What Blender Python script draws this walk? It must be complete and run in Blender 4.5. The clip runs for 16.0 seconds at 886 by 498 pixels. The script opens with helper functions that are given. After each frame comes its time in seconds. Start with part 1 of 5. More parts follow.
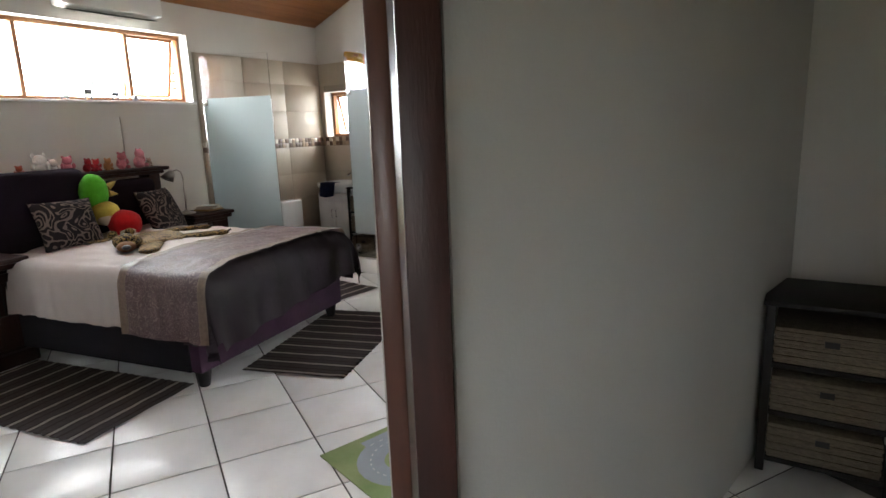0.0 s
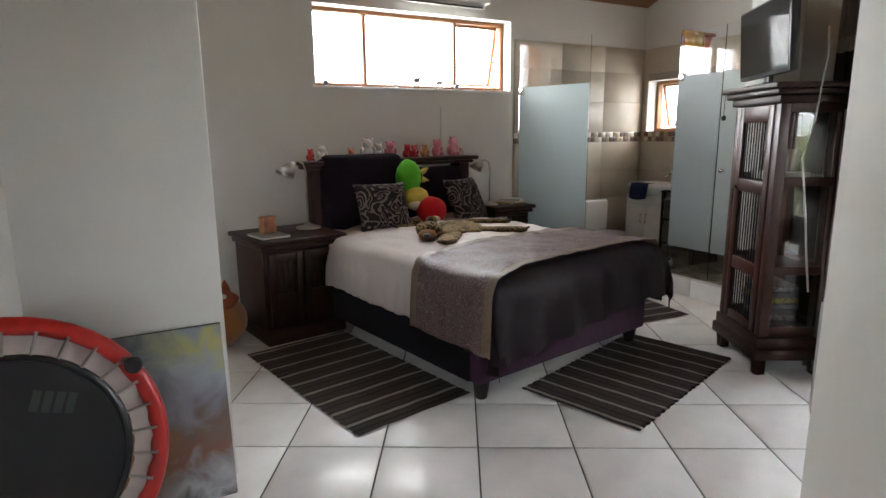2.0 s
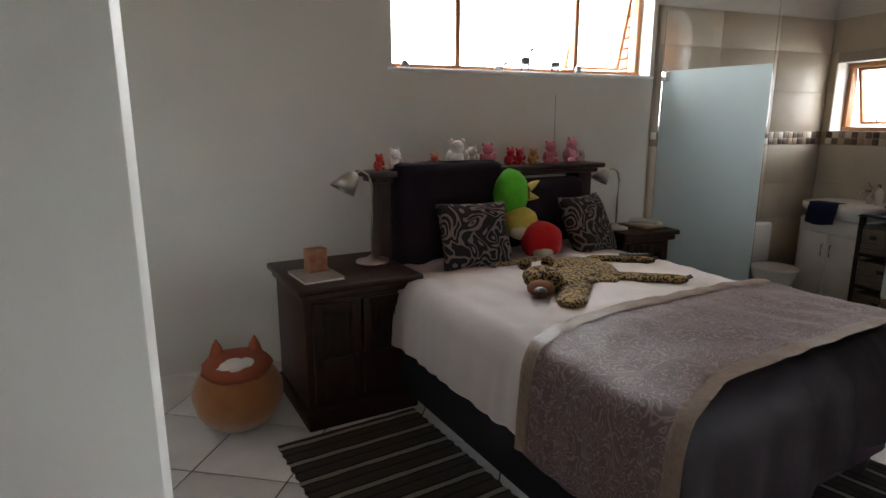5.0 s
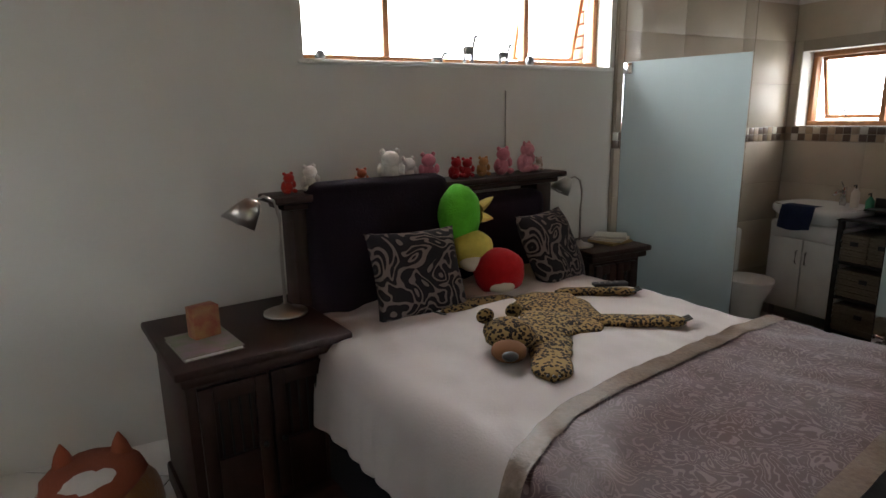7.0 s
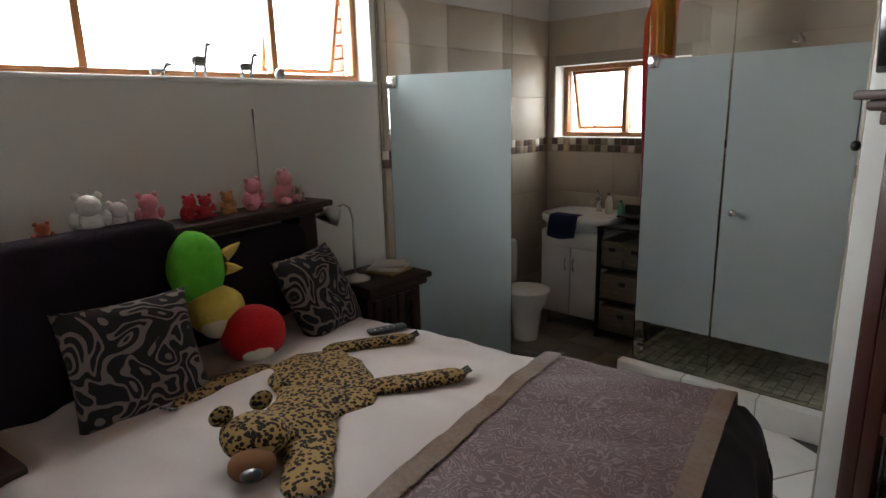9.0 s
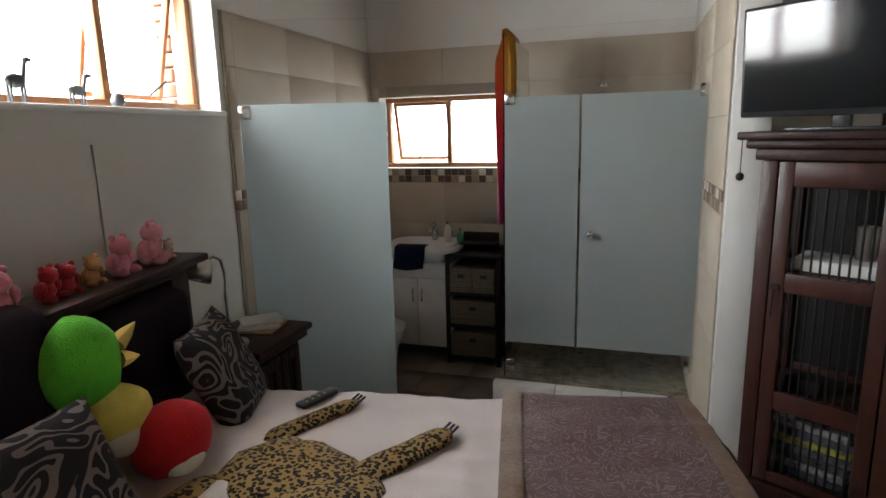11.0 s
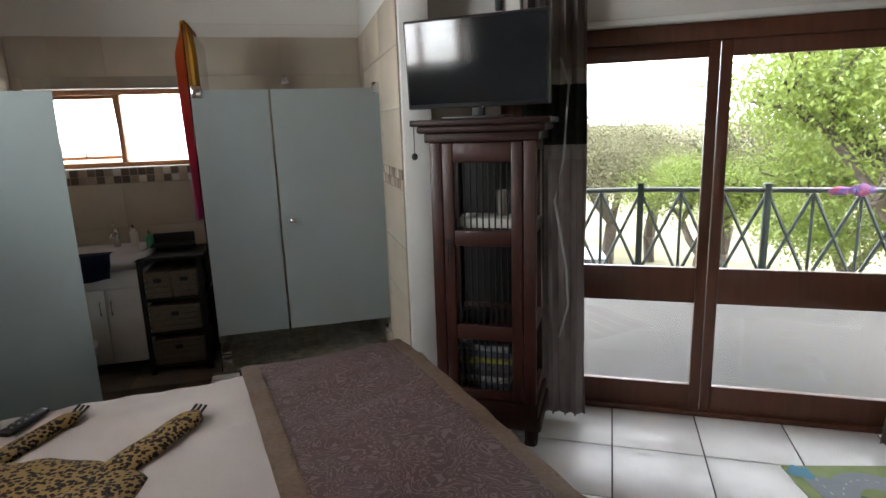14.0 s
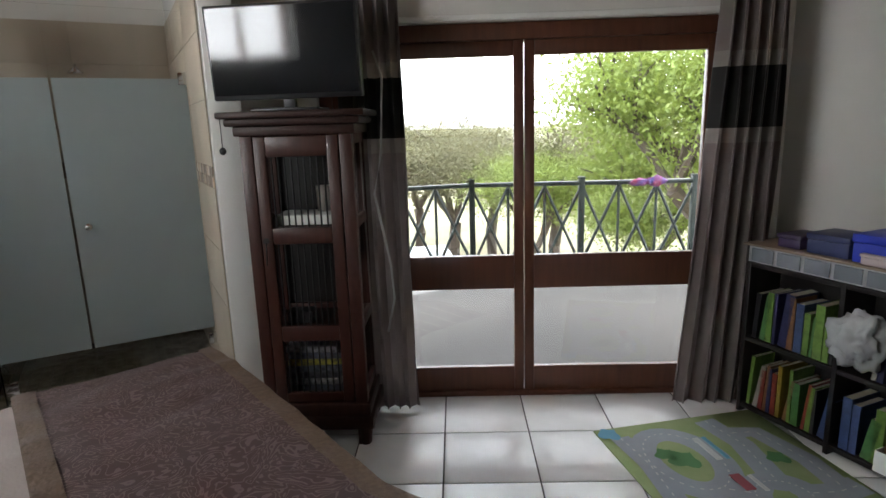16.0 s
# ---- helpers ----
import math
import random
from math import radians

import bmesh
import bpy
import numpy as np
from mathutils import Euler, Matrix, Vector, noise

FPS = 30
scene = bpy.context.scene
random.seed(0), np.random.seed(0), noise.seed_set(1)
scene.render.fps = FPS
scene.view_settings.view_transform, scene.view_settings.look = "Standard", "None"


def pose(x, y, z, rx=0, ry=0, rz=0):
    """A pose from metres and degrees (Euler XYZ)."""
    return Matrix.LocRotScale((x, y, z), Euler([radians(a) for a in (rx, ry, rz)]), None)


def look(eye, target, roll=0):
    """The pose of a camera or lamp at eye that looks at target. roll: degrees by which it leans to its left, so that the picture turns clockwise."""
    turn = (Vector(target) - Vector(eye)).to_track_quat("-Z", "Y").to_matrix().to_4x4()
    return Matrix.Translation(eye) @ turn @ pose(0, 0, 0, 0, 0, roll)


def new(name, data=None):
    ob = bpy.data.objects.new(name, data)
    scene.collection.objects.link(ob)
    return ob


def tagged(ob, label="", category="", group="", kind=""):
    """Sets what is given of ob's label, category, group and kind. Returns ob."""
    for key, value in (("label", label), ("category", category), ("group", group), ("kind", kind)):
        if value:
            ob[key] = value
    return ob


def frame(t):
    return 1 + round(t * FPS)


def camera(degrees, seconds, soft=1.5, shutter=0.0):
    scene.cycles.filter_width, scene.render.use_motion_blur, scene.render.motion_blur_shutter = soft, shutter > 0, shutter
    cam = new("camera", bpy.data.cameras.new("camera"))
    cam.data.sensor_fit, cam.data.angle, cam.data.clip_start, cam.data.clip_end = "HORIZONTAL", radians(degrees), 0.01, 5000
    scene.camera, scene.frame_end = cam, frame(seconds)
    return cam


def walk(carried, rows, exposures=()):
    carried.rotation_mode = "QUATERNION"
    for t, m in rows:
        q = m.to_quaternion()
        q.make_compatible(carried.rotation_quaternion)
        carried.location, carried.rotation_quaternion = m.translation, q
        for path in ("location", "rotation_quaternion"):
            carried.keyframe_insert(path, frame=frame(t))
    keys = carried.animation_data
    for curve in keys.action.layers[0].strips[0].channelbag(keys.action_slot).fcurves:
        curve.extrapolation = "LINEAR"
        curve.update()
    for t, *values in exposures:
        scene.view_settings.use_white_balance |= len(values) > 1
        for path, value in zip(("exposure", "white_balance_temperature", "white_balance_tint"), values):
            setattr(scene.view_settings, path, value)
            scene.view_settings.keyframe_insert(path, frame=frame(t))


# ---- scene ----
cam = camera(74.8, 16.0)
PATH = [
    (0, (-1.094, 2.636, 1.49), (-2.144, 4.289, 1.088), -2.2),
    (0.5, (-1.204, 2.741, 1.514), (-2.458, 4.244, 1.106), -1.5),
    (1, (-1.362, 2.882, 1.491), (-2.807, 4.206, 1.096), -1.3),
    (1.5, (-1.471, 2.983, 1.479), (-3.081, 4.103, 1.09), -1.0),
    (2, (-1.601, 3.028, 1.45), (-3.322, 3.969, 1.062), -0.6),
    (2.5, (-1.78, 3.056, 1.436), (-3.577, 3.842, 1.048), -0.3),
    (3, (-1.941, 3.089, 1.415), (-3.775, 3.786, 1.027), -0.1),
    (3.5, (-2.153, 3.176, 1.419), (-3.998, 3.836, 1.023), 0.1),
    (4, (-2.378, 3.285, 1.451), (-4.223, 3.943, 1.047), 0.1),
    (6.5, (-3.429, 3.748, 1.548), (-5.217, 4.528, 1.106), -0.8),
    (7, (-3.529, 3.786, 1.562), (-5.276, 4.656, 1.124), -1.0),
    (7.5, (-3.556, 3.86, 1.589), (-5.213, 4.887, 1.139), -1.0),
    (8, (-3.585, 4.028, 1.597), (-5.145, 5.196, 1.149), -1.3),
    (8.5, (-3.655, 4.114, 1.643), (-5.108, 5.41, 1.184), -1.4),
    (9, (-3.786, 4.191, 1.671), (-5.129, 5.601, 1.217), -1.5),
    (11.5, (-4.671, 3.839, 1.736), (-5.015, 5.771, 1.347), -1.3),
    (12, (-4.705, 3.753, 1.714), (-4.809, 5.711, 1.319), -1.3),
    (12.5, (-4.712, 3.726, 1.694), (-4.62, 5.683, 1.294), -1.5),
    (13, (-4.712, 3.71, 1.682), (-4.478, 5.655, 1.278), -1.6),
    (13.5, (-4.71, 3.689, 1.681), (-4.345, 5.612, 1.272), -1.8),
    (14, (-4.705, 3.667, 1.675), (-4.23, 5.566, 1.263), -1.9),
    (14.5, (-4.689, 3.653, 1.668), (-4.104, 5.519, 1.253), -1.9),
    (15, (-4.662, 3.652, 1.66), (-3.976, 5.484, 1.245), -2.0),
    (15.5, (-4.622, 3.655, 1.645), (-3.815, 5.436, 1.227), -2.0),
    (16, (-4.55, 3.643, 1.623), (-3.61, 5.358, 1.205), -1.8),
]
EXPOSURES = [(0.0, 2.1), (2.0, 1.85), (4.0, 1.6), (6.5, 1.5), (7.5, 1.4), (9.0, 1.3), (12.0, 1.45), (14.0, 1.15), (16.0, 0.95)]
walk(cam, [(t, look(eye, target, roll)) for t, eye, target, roll in PATH], EXPOSURES)

# ---- world and light ----
world = bpy.data.worlds.new("world")
scene.world = world
world.use_nodes = True
wn, wl = world.node_tree.nodes, world.node_tree.links
sky = wn.new("ShaderNodeTexSky")
sky.sky_type, sky.sun_disc = "NISHITA", False
sky.sun_elevation, sky.sun_rotation = radians(55), radians(60)
sky.air_density, sky.dust_density = 1.0, 4.0
haze = wn.new("ShaderNodeMix")
haze.data_type = "RGBA"
haze.inputs["Factor"].default_value = 0.7
haze.inputs["B"].default_value = (33.0, 35.0, 37.5, 1)
wl.new(sky.outputs[0], haze.inputs["A"])
wl.new(haze.outputs["Result"], wn["Background"].inputs["Color"])
wn["Background"].inputs["Strength"].default_value = 0.15

sun = new("sun", bpy.data.lights.new("sun", "SUN"))
sun.data.energy, sun.data.angle, sun.data.color = 1.2, radians(12), (1.0, 0.96, 0.9)
sun.matrix_world = look((0, 0, 0), (-0.5, -0.29, -0.82))

DOOR = Matrix.Translation((-3.72, 4.364, 0)) @ pose(0, 0, 0, 0, 0, -30.3)   # x along the glass doors, y towards them


def sky_lamp(name, m, w, h, watts, colour):
    ob = new(name, bpy.data.lights.new(name, "AREA"))
    ob.data.shape, ob.data.size, ob.data.size_y = "RECTANGLE", w, h
    ob.data.energy, ob.data.color = watts, colour
    ob.matrix_world = m
    return ob


sky_lamp("sky_light_bathroom", pose(-5.93, 8.9, 1.74, 90, 0, 180), 1.05, 0.55, 4, (0.97, 0.99, 1.0))
sky_lamp("sky_light_window", pose(-6.95, 5.52, 2.2, 90, 0, -90), 2.1, 0.8, 34, (0.97, 0.99, 1.0))


# ---- materials ----
def mat(name, colour, rough=0.6, second=None, scale=6.0, mix=0.5, bump=0.0, bscale=60.0, metal=0.0, stretch=(1, 1, 1), spread=0.0, sheen=0.0, spec=0.5, kind="noise", alpha=None, transmission=0.0, coat=0.0):
    m = bpy.data.materials.new(name)
    m.use_nodes = True
    n, l = m.node_tree.nodes, m.node_tree.links
    b = n["Principled BSDF"]
    b.inputs["Roughness"].default_value, b.inputs["Metallic"].default_value = rough, metal
    b.inputs["Specular IOR Level"].default_value = spec
    b.inputs["Sheen Weight"].default_value, b.inputs["Coat Weight"].default_value = sheen, coat
    b.inputs["Transmission Weight"].default_value = transmission
    tc = n.new("ShaderNodeTexCoord")
    mp = n.new("ShaderNodeMapping")
    mp.inputs["Scale"].default_value = stretch
    l.new(tc.outputs["Object"], mp.inputs["Vector"])
    c2 = second or tuple(c * 0.8 for c in colour)
    if kind == "wave":
        tx = n.new("ShaderNodeTexWave")
        tx.inputs["Scale"].default_value, tx.inputs["Distortion"].default_value = scale, 9.0
        tx.inputs["Detail"].default_value, tx.inputs["Detail Scale"].default_value = 3.0, 1.4
        fac = tx.outputs["Fac"]
    elif kind == "voronoi":
        tx = n.new("ShaderNodeTexVoronoi")
        tx.inputs["Scale"].default_value = scale
        fac = tx.outputs["Distance"]
    else:
        tx = n.new("ShaderNodeTexNoise")
        tx.inputs["Scale"].default_value, tx.inputs["Detail"].default_value = scale, 6.0
        fac = tx.outputs["Fac"]
    l.new(mp.outputs[0], tx.inputs["Vector"])
    ramp = n.new("ShaderNodeValToRGB")
    lo, hi = 0.5 - 0.5 * mix, 0.5 + 0.5 * mix
    ramp.color_ramp.elements[0].position, ramp.color_ramp.elements[1].position = max(0.0, 0.5 - 0.3 / max(mix, 0.3) * 0.5), min(1.0, 0.5 + 0.3 / max(mix, 0.3) * 0.5)
    ramp.color_ramp.elements[0].color, ramp.color_ramp.elements[1].color = (*colour, 1), (*c2, 1)
    l.new(fac, ramp.inputs[0])
    col = ramp.outputs[0]
    if spread:
        info = n.new("ShaderNodeObjectInfo")
        hsv = n.new("ShaderNodeHueSaturation")
        mr = n.new("ShaderNodeMapRange")
        mr.inputs["To Min"].default_value, mr.inputs["To Max"].default_value = 1 - spread, 1 + spread
        l.new(info.outputs["Random"], mr.inputs["Value"])
        l.new(mr.outputs[0], hsv.inputs["Value"])
        l.new(col, hsv.inputs["Color"])
        col = hsv.outputs[0]
    l.new(col, b.inputs["Base Color"])
    if bump:
        t2 = n.new("ShaderNodeTexNoise")
        t2.inputs["Scale"].default_value, t2.inputs["Detail"].default_value = bscale, 4.0
        l.new(mp.outputs[0], t2.inputs["Vector"])
        bp = n.new("ShaderNodeBump")
        bp.inputs["Strength"].default_value, bp.inputs["Distance"].default_value = bump, 0.01
        l.new(t2.outputs["Fac"], bp.inputs["Height"])
        l.new(bp.outputs[0], b.inputs["Normal"])
    return m


def nodes_of(m):
    return m.node_tree.nodes, m.node_tree.links, m.node_tree.nodes["Principled BSDF"]


WALL = mat("cream_wall_paint", (0.58, 0.57, 0.535), 0.75, (0.62, 0.61, 0.57), 2.0, 0.6, 0.12, 90)
WHITE = mat("white_paint", (0.74, 0.74, 0.71), 0.6, (0.69, 0.69, 0.66), 3.0, 0.5, 0.08, 80)
GREYWALL = mat("grey_wall_paint", (0.5, 0.49, 0.45), 0.7, (0.54, 0.53, 0.49), 2.0, 0.6, 0.1, 90)
FLOOR_TILE = mat("white_floor_tile", (0.76, 0.76, 0.745), 0.34, (0.66, 0.66, 0.64), 5.0, 0.7, 0.05, 18, spread=0.05, spec=0.4)
GROUT = mat("grey_grout", (0.1, 0.095, 0.09), 0.9, (0.07, 0.065, 0.06), 30, 0.6)
BATH_TILE = mat("beige_wall_tile", (0.47, 0.41, 0.325), 0.42, (0.4, 0.35, 0.275), 3.5, 0.7, spread=0.05, spec=0.3)
BATH_FLOOR = mat("brown_floor_tile", (0.27, 0.24, 0.2), 0.35, (0.2, 0.18, 0.15), 6, 0.7, spread=0.08)
BATH_GROUT = mat("beige_grout", (0.36, 0.32, 0.26), 0.9)
MOSAIC = [mat("mosaic_dark", (0.14, 0.09, 0.06), 0.3, spread=0.3), mat("mosaic_tan", (0.4, 0.3, 0.2), 0.3, spread=0.2), mat("mosaic_cream", (0.62, 0.57, 0.48), 0.3, spread=0.1)]
CEIL = mat("varnished_pine_ceiling", (0.34, 0.13, 0.035), 0.35, (0.22, 0.075, 0.02), 3, 0.6, stretch=(6, 0.6, 6), bump=0.05)
FRAME_WOOD = mat("orange_window_wood", (0.36, 0.15, 0.05), 0.4, (0.26, 0.1, 0.03), 4, 0.6, stretch=(8, 8, 1))
DOOR_WOOD = mat("red_brown_door_wood", (0.12, 0.042, 0.022), 0.35, (0.075, 0.025, 0.014), 5, 0.6, stretch=(7, 7, 0.8), bump=0.05, bscale=40)
DARK_WOOD = mat("dark_stained_wood", (0.034, 0.013, 0.009), 0.48, (0.018, 0.007, 0.005), 6, 0.6, spec=0.25, stretch=(6, 6, 0.9), bump=0.12, bscale=40)
RED_WOOD = mat("reddish_dark_wood", (0.05, 0.015, 0.01), 0.4, (0.028, 0.009, 0.006), 6, 0.6, spec=0.35, stretch=(6, 6, 0.9), bump=0.1, bscale=40)
BLACK_WOOD = mat("black_brown_wood", (0.013, 0.011, 0.01), 0.5, (0.009, 0.007, 0.007), 6, 0.6, spec=0.3, stretch=(5, 5, 0.8), bump=0.08)
CHROME = mat("chrome", (0.75, 0.75, 0.76), 0.15, metal=1.0)
STEEL = mat("brushed_nickel", (0.46, 0.43, 0.4), 0.32, metal=1.0)
IRON = mat("black_iron", (0.02, 0.02, 0.02), 0.5, metal=0.6)
RAILING = mat("dark_green_rail_paint", (0.03, 0.045, 0.04), 0.45, (0.02, 0.03, 0.028), 8, 0.6)
BLACK = mat("black_plastic", (0.015, 0.015, 0.017), 0.35)
SCREEN = mat("black_screen_glass", (0.006, 0.007, 0.009), 0.08, spec=0.6)
SHEET = mat("white_cotton", (0.72, 0.66, 0.625), 0.85, (0.66, 0.585, 0.55), 4, 0.5, 0.15, 120, sheen=0.2)
PURPLE = mat("dark_plum_satin", (0.031, 0.02, 0.025), 0.55, (0.021, 0.013, 0.017), 5, 0.6, 0.35, 22, sheen=0.02, spec=0.3, stretch=(1, 1, 0.5))
BASE_PURPLE = mat("plum_bed_base_cloth", (0.06, 0.022, 0.05), 0.85, (0.028, 0.01, 0.022), 6, 0.6, 0.2, 200, sheen=0.05, spec=0.25)
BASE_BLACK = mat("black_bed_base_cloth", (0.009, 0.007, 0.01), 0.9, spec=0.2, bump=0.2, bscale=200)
GOLD_TRIM = mat("tan_satin_trim", (0.3, 0.21, 0.15), 0.4, (0.2, 0.14, 0.1), 60, 0.6, 0.2, 90)
HEAD_CLOTH = mat("dark_plum_headboard_cloth", (0.017, 0.01, 0.017), 0.9, (0.011, 0.007, 0.011), 5, 0.6, 0.2, 120, spec=0.12)
RUNNER = mat("mauve_jacquard", (0.2, 0.14, 0.14), 0.55, (0.34, 0.26, 0.25), 5, 0.5, 0.1, 120, sheen=0.08)
PORCELAIN = mat("white_porcelain", (0.8, 0.8, 0.79), 0.12, (0.77, 0.77, 0.76), coat=0.3)
VANITY = mat("white_gloss_board", (0.7, 0.69, 0.66), 0.3)
WICKER = mat("wicker", (0.2, 0.165, 0.12), 0.8, (0.1, 0.08, 0.055), 50, 0.5, 0.6, 90, stretch=(1, 1, 2.5))
BALCONY = mat("grey_screed", (0.24, 0.235, 0.225), 0.85, (0.19, 0.185, 0.18), 3, 0.7, 0.1, 60)
BARK = mat("bark", (0.12, 0.09, 0.07), 0.9, (0.06, 0.05, 0.04), 9, 0.6, 0.4, 30)
LEAF = mat("spring_leaf", (0.24, 0.31, 0.07), 0.6, (0.16, 0.22, 0.05), 1.5, 0.7)
LEAF_DRY = mat("olive_leaf", (0.2, 0.19, 0.11), 0.7, (0.12, 0.12, 0.06), 1.5, 0.7)
GROUND = mat("dry_ground", (0.24, 0.2, 0.13), 0.95, (0.13, 0.15, 0.06), 0.4, 0.7, 0.3, 5)
ROOF_TILE = mat("brown_roof_tile", (0.2, 0.12, 0.09), 0.8, (0.14, 0.09, 0.07), 5, 0.6)
BRICK = mat("orange_brick", (0.36, 0.17, 0.1), 0.85, (0.28, 0.13, 0.08), 12, 0.6, spread=0.2)

for lm, rgb in ((LEAF, (0.3, 0.36, 0.08)), (LEAF_DRY, (0.2, 0.19, 0.1))):
    ln_, ll_, lb_ = nodes_of(lm)
    ltr = ln_.new("ShaderNodeBsdfTranslucent")
    ltr.inputs["Color"].default_value = (*rgb, 1)
    lmx = ln_.new("ShaderNodeMixShader")
    lmx.inputs[0].default_value = 0.32
    ll_.new(lb_.outputs[0], lmx.inputs[1])
    ll_.new(ltr.outputs[0], lmx.inputs[2])
    ll_.new(lmx.outputs[0], ln_["Material Output"].inputs[0])


def glass(name, rough, colour=(1, 1, 1)):
    m = bpy.data.materials.new(name)
    m.use_nodes = True
    b = m.node_tree.nodes["Principled BSDF"]
    b.inputs["Base Color"].default_value = (*colour, 1)
    b.inputs["Transmission Weight"].default_value, b.inputs["Roughness"].default_value, b.inputs["IOR"].default_value = 1.0, rough, 1.45
    return m


CLEAR = glass("clear_glass", 0.0)
FROST = bpy.data.materials.new("frosted_glass_film")
FROST.use_nodes = True
fn, fl_, fb = nodes_of(FROST)
fb.inputs["Base Color"].default_value, fb.inputs["Roughness"].default_value = (0.49, 0.55, 0.555, 1), 0.35
trl = fn.new("ShaderNodeBsdfTranslucent")
trl.inputs["Color"].default_value = (0.57, 0.63, 0.63, 1)
fmx = fn.new("ShaderNodeMixShader")
fmx.inputs[0].default_value = 0.6
fl_.new(fb.outputs[0], fmx.inputs[1])
fl_.new(trl.outputs[0], fmx.inputs[2])
fl_.new(fmx.outputs[0], fn["Material Output"].inputs[0])


# ---- builders ----
def box(x0, x1, y0, y1, z0, z1, bev=0.0, m=None, bm=None):
    b = bmesh.new()
    bmesh.ops.create_cube(b, size=1.0, matrix=Matrix.Translation(((x0 + x1) / 2, (y0 + y1) / 2, (z0 + z1) / 2)) @ Matrix.Diagonal((x1 - x0, y1 - y0, z1 - z0, 1)))
    if bev:
        bmesh.ops.bevel(b, geom=b.edges[:], offset=bev, segments=2, affect="EDGES", profile=0.5)
    if m is not None:
        b.transform(m)
    return add(bm, b) if bm is not None else b


def add(bm, other):
    me = bpy.data.meshes.new("tmp")
    other.to_mesh(me)
    other.free()
    bm.from_mesh(me)
    bpy.data.meshes.remove(me)
    return bm


def cyl(r0, r1, z0, z1, seg=16, m=None, bm=None, bev=0.0):
    b = bmesh.new()
    bmesh.ops.create_cone(b, cap_ends=True, segments=seg, radius1=r0, radius2=r1, depth=z1 - z0, matrix=Matrix.Translation((0, 0, (z0 + z1) / 2)))
    if bev:
        bmesh.ops.bevel(b, geom=[e for e in b.edges if abs(e.verts[0].co.z - e.verts[1].co.z) < 1e-6], offset=bev, segments=2, affect="EDGES")
    if m is not None:
        b.transform(m)
    return add(bm, b) if bm is not None else b


def lathe(profile, seg=24, m=None):
    b = bmesh.new()
    rings = [[b.verts.new((r * math.cos(2 * math.pi * k / seg), r * math.sin(2 * math.pi * k / seg), z)) for k in range(seg)] for r, z in profile]
    for a, c in zip(rings, rings[1:]):
        for k in range(seg):
            b.faces.new((a[k], a[(k + 1) % seg], c[(k + 1) % seg], c[k]))
    b.faces.new(rings[0][::-1])
    b.faces.new(rings[-1])
    if m is not None:
        b.transform(m)
    return b


def tube(points, r, seg=8, closed=False):
    b = bmesh.new()
    pts = [Vector(p) for p in points]
    rings = []
    for k, p in enumerate(pts):
        d = (pts[(k + 1) % len(pts)] - pts[k - 1]) if (closed or 0 < k < len(pts) - 1) else (pts[1] - pts[0] if k == 0 else pts[-1] - pts[-2])
        q = d.to_track_quat("Z", "Y")
        rings.append([b.verts.new(p + q @ Vector((r * math.cos(2 * math.pi * j / seg), r * math.sin(2 * math.pi * j / seg), 0))) for j in range(seg)])
    pairs = list(zip(rings, rings[1:])) + ([(rings[-1], rings[0])] if closed else [])
    for a, c in pairs:
        for j in range(seg):
            b.faces.new((a[j], a[(j + 1) % seg], c[(j + 1) % seg], c[j]))
    if not closed:
        b.faces.new(rings[0][::-1])
        b.faces.new(rings[-1])
    return b


def rod(p, q, r, seg=8):
    return tube([p, q], r, seg)


def blob(c, s, amp=0.0, freq=3.0, sub=3, m=None, bm=None):
    b = bmesh.new()
    bmesh.ops.create_icosphere(b, subdivisions=sub, radius=1.0)
    for v in b.verts:
        k = 1 + amp * noise.noise(v.co * freq + Vector(c) * 7)
        v.co = Vector((v.co.x * s[0], v.co.y * s[1], v.co.z * s[2])) * k
    if m is not None:
        b.transform(m)
    b.transform(Matrix.Translation(c))
    return add(bm, b) if bm is not None else b


def mesh_of(name, bm, material, smooth=None):
    me = bpy.data.meshes.new(name)
    bmesh.ops.recalc_face_normals(bm, faces=bm.faces)
    bm.to_mesh(me)
    bm.free()
    if smooth:
        me.shade_smooth()
        if smooth != True:
            me.set_sharp_from_angle(angle=radians(smooth))
    for one in material if isinstance(material, (list, tuple)) else [material]:
        me.materials.append(one)
    return me


def part(name, bm, material, parent=None, label="", smooth=35):
    ob = new(name, mesh_of(name, bm, material, smooth))
    ob.parent = parent
    if label:
        tagged(ob, label)
    return ob


def thing(name, label, category, m=None, group="", kind=""):
    ob = new(name)
    ob.empty_display_size = 0.1
    if m is not None:
        ob.matrix_world = m
    return tagged(ob, label, category, group, kind)


def solid(name, bm, material, label, category, group="", kind="", m=None, smooth=35):
    ob = new(name, mesh_of(name, bm, material, smooth))
    if m is not None:
        ob.matrix_world = m
    return tagged(ob, label, category, group, kind)


def wall_with(length, z1, thick, holes):
    """A wall along x from 0 to length, its face at y = 0 and its body behind it, with holes (x0, x1, z0, z1)."""
    b = bmesh.new()
    x = 0.0
    for a, c, lo, hi in sorted(holes):
        box(x, a, 0, thick, -0.06, z1, bm=b)
        if lo > -0.05:
            box(a, c, 0, thick, -0.06, lo, bm=b)
        box(a, c, 0, thick, hi, z1, bm=b)
        x = c
    box(x, length, 0, thick, -0.06, z1, bm=b)
    return b


# ---- structure ----
# headboard wall (x = -6.55), with the long high window
solid("wall_west", wall_with(6.8, 2.95, 0.26, [(2.63, 4.62, 1.87, 2.53)]), WALL, "cream painted bedroom wall with a long high window", "wall", kind="structure", m=pose(-6.55, 1.9, 0, 0, 0, 90))
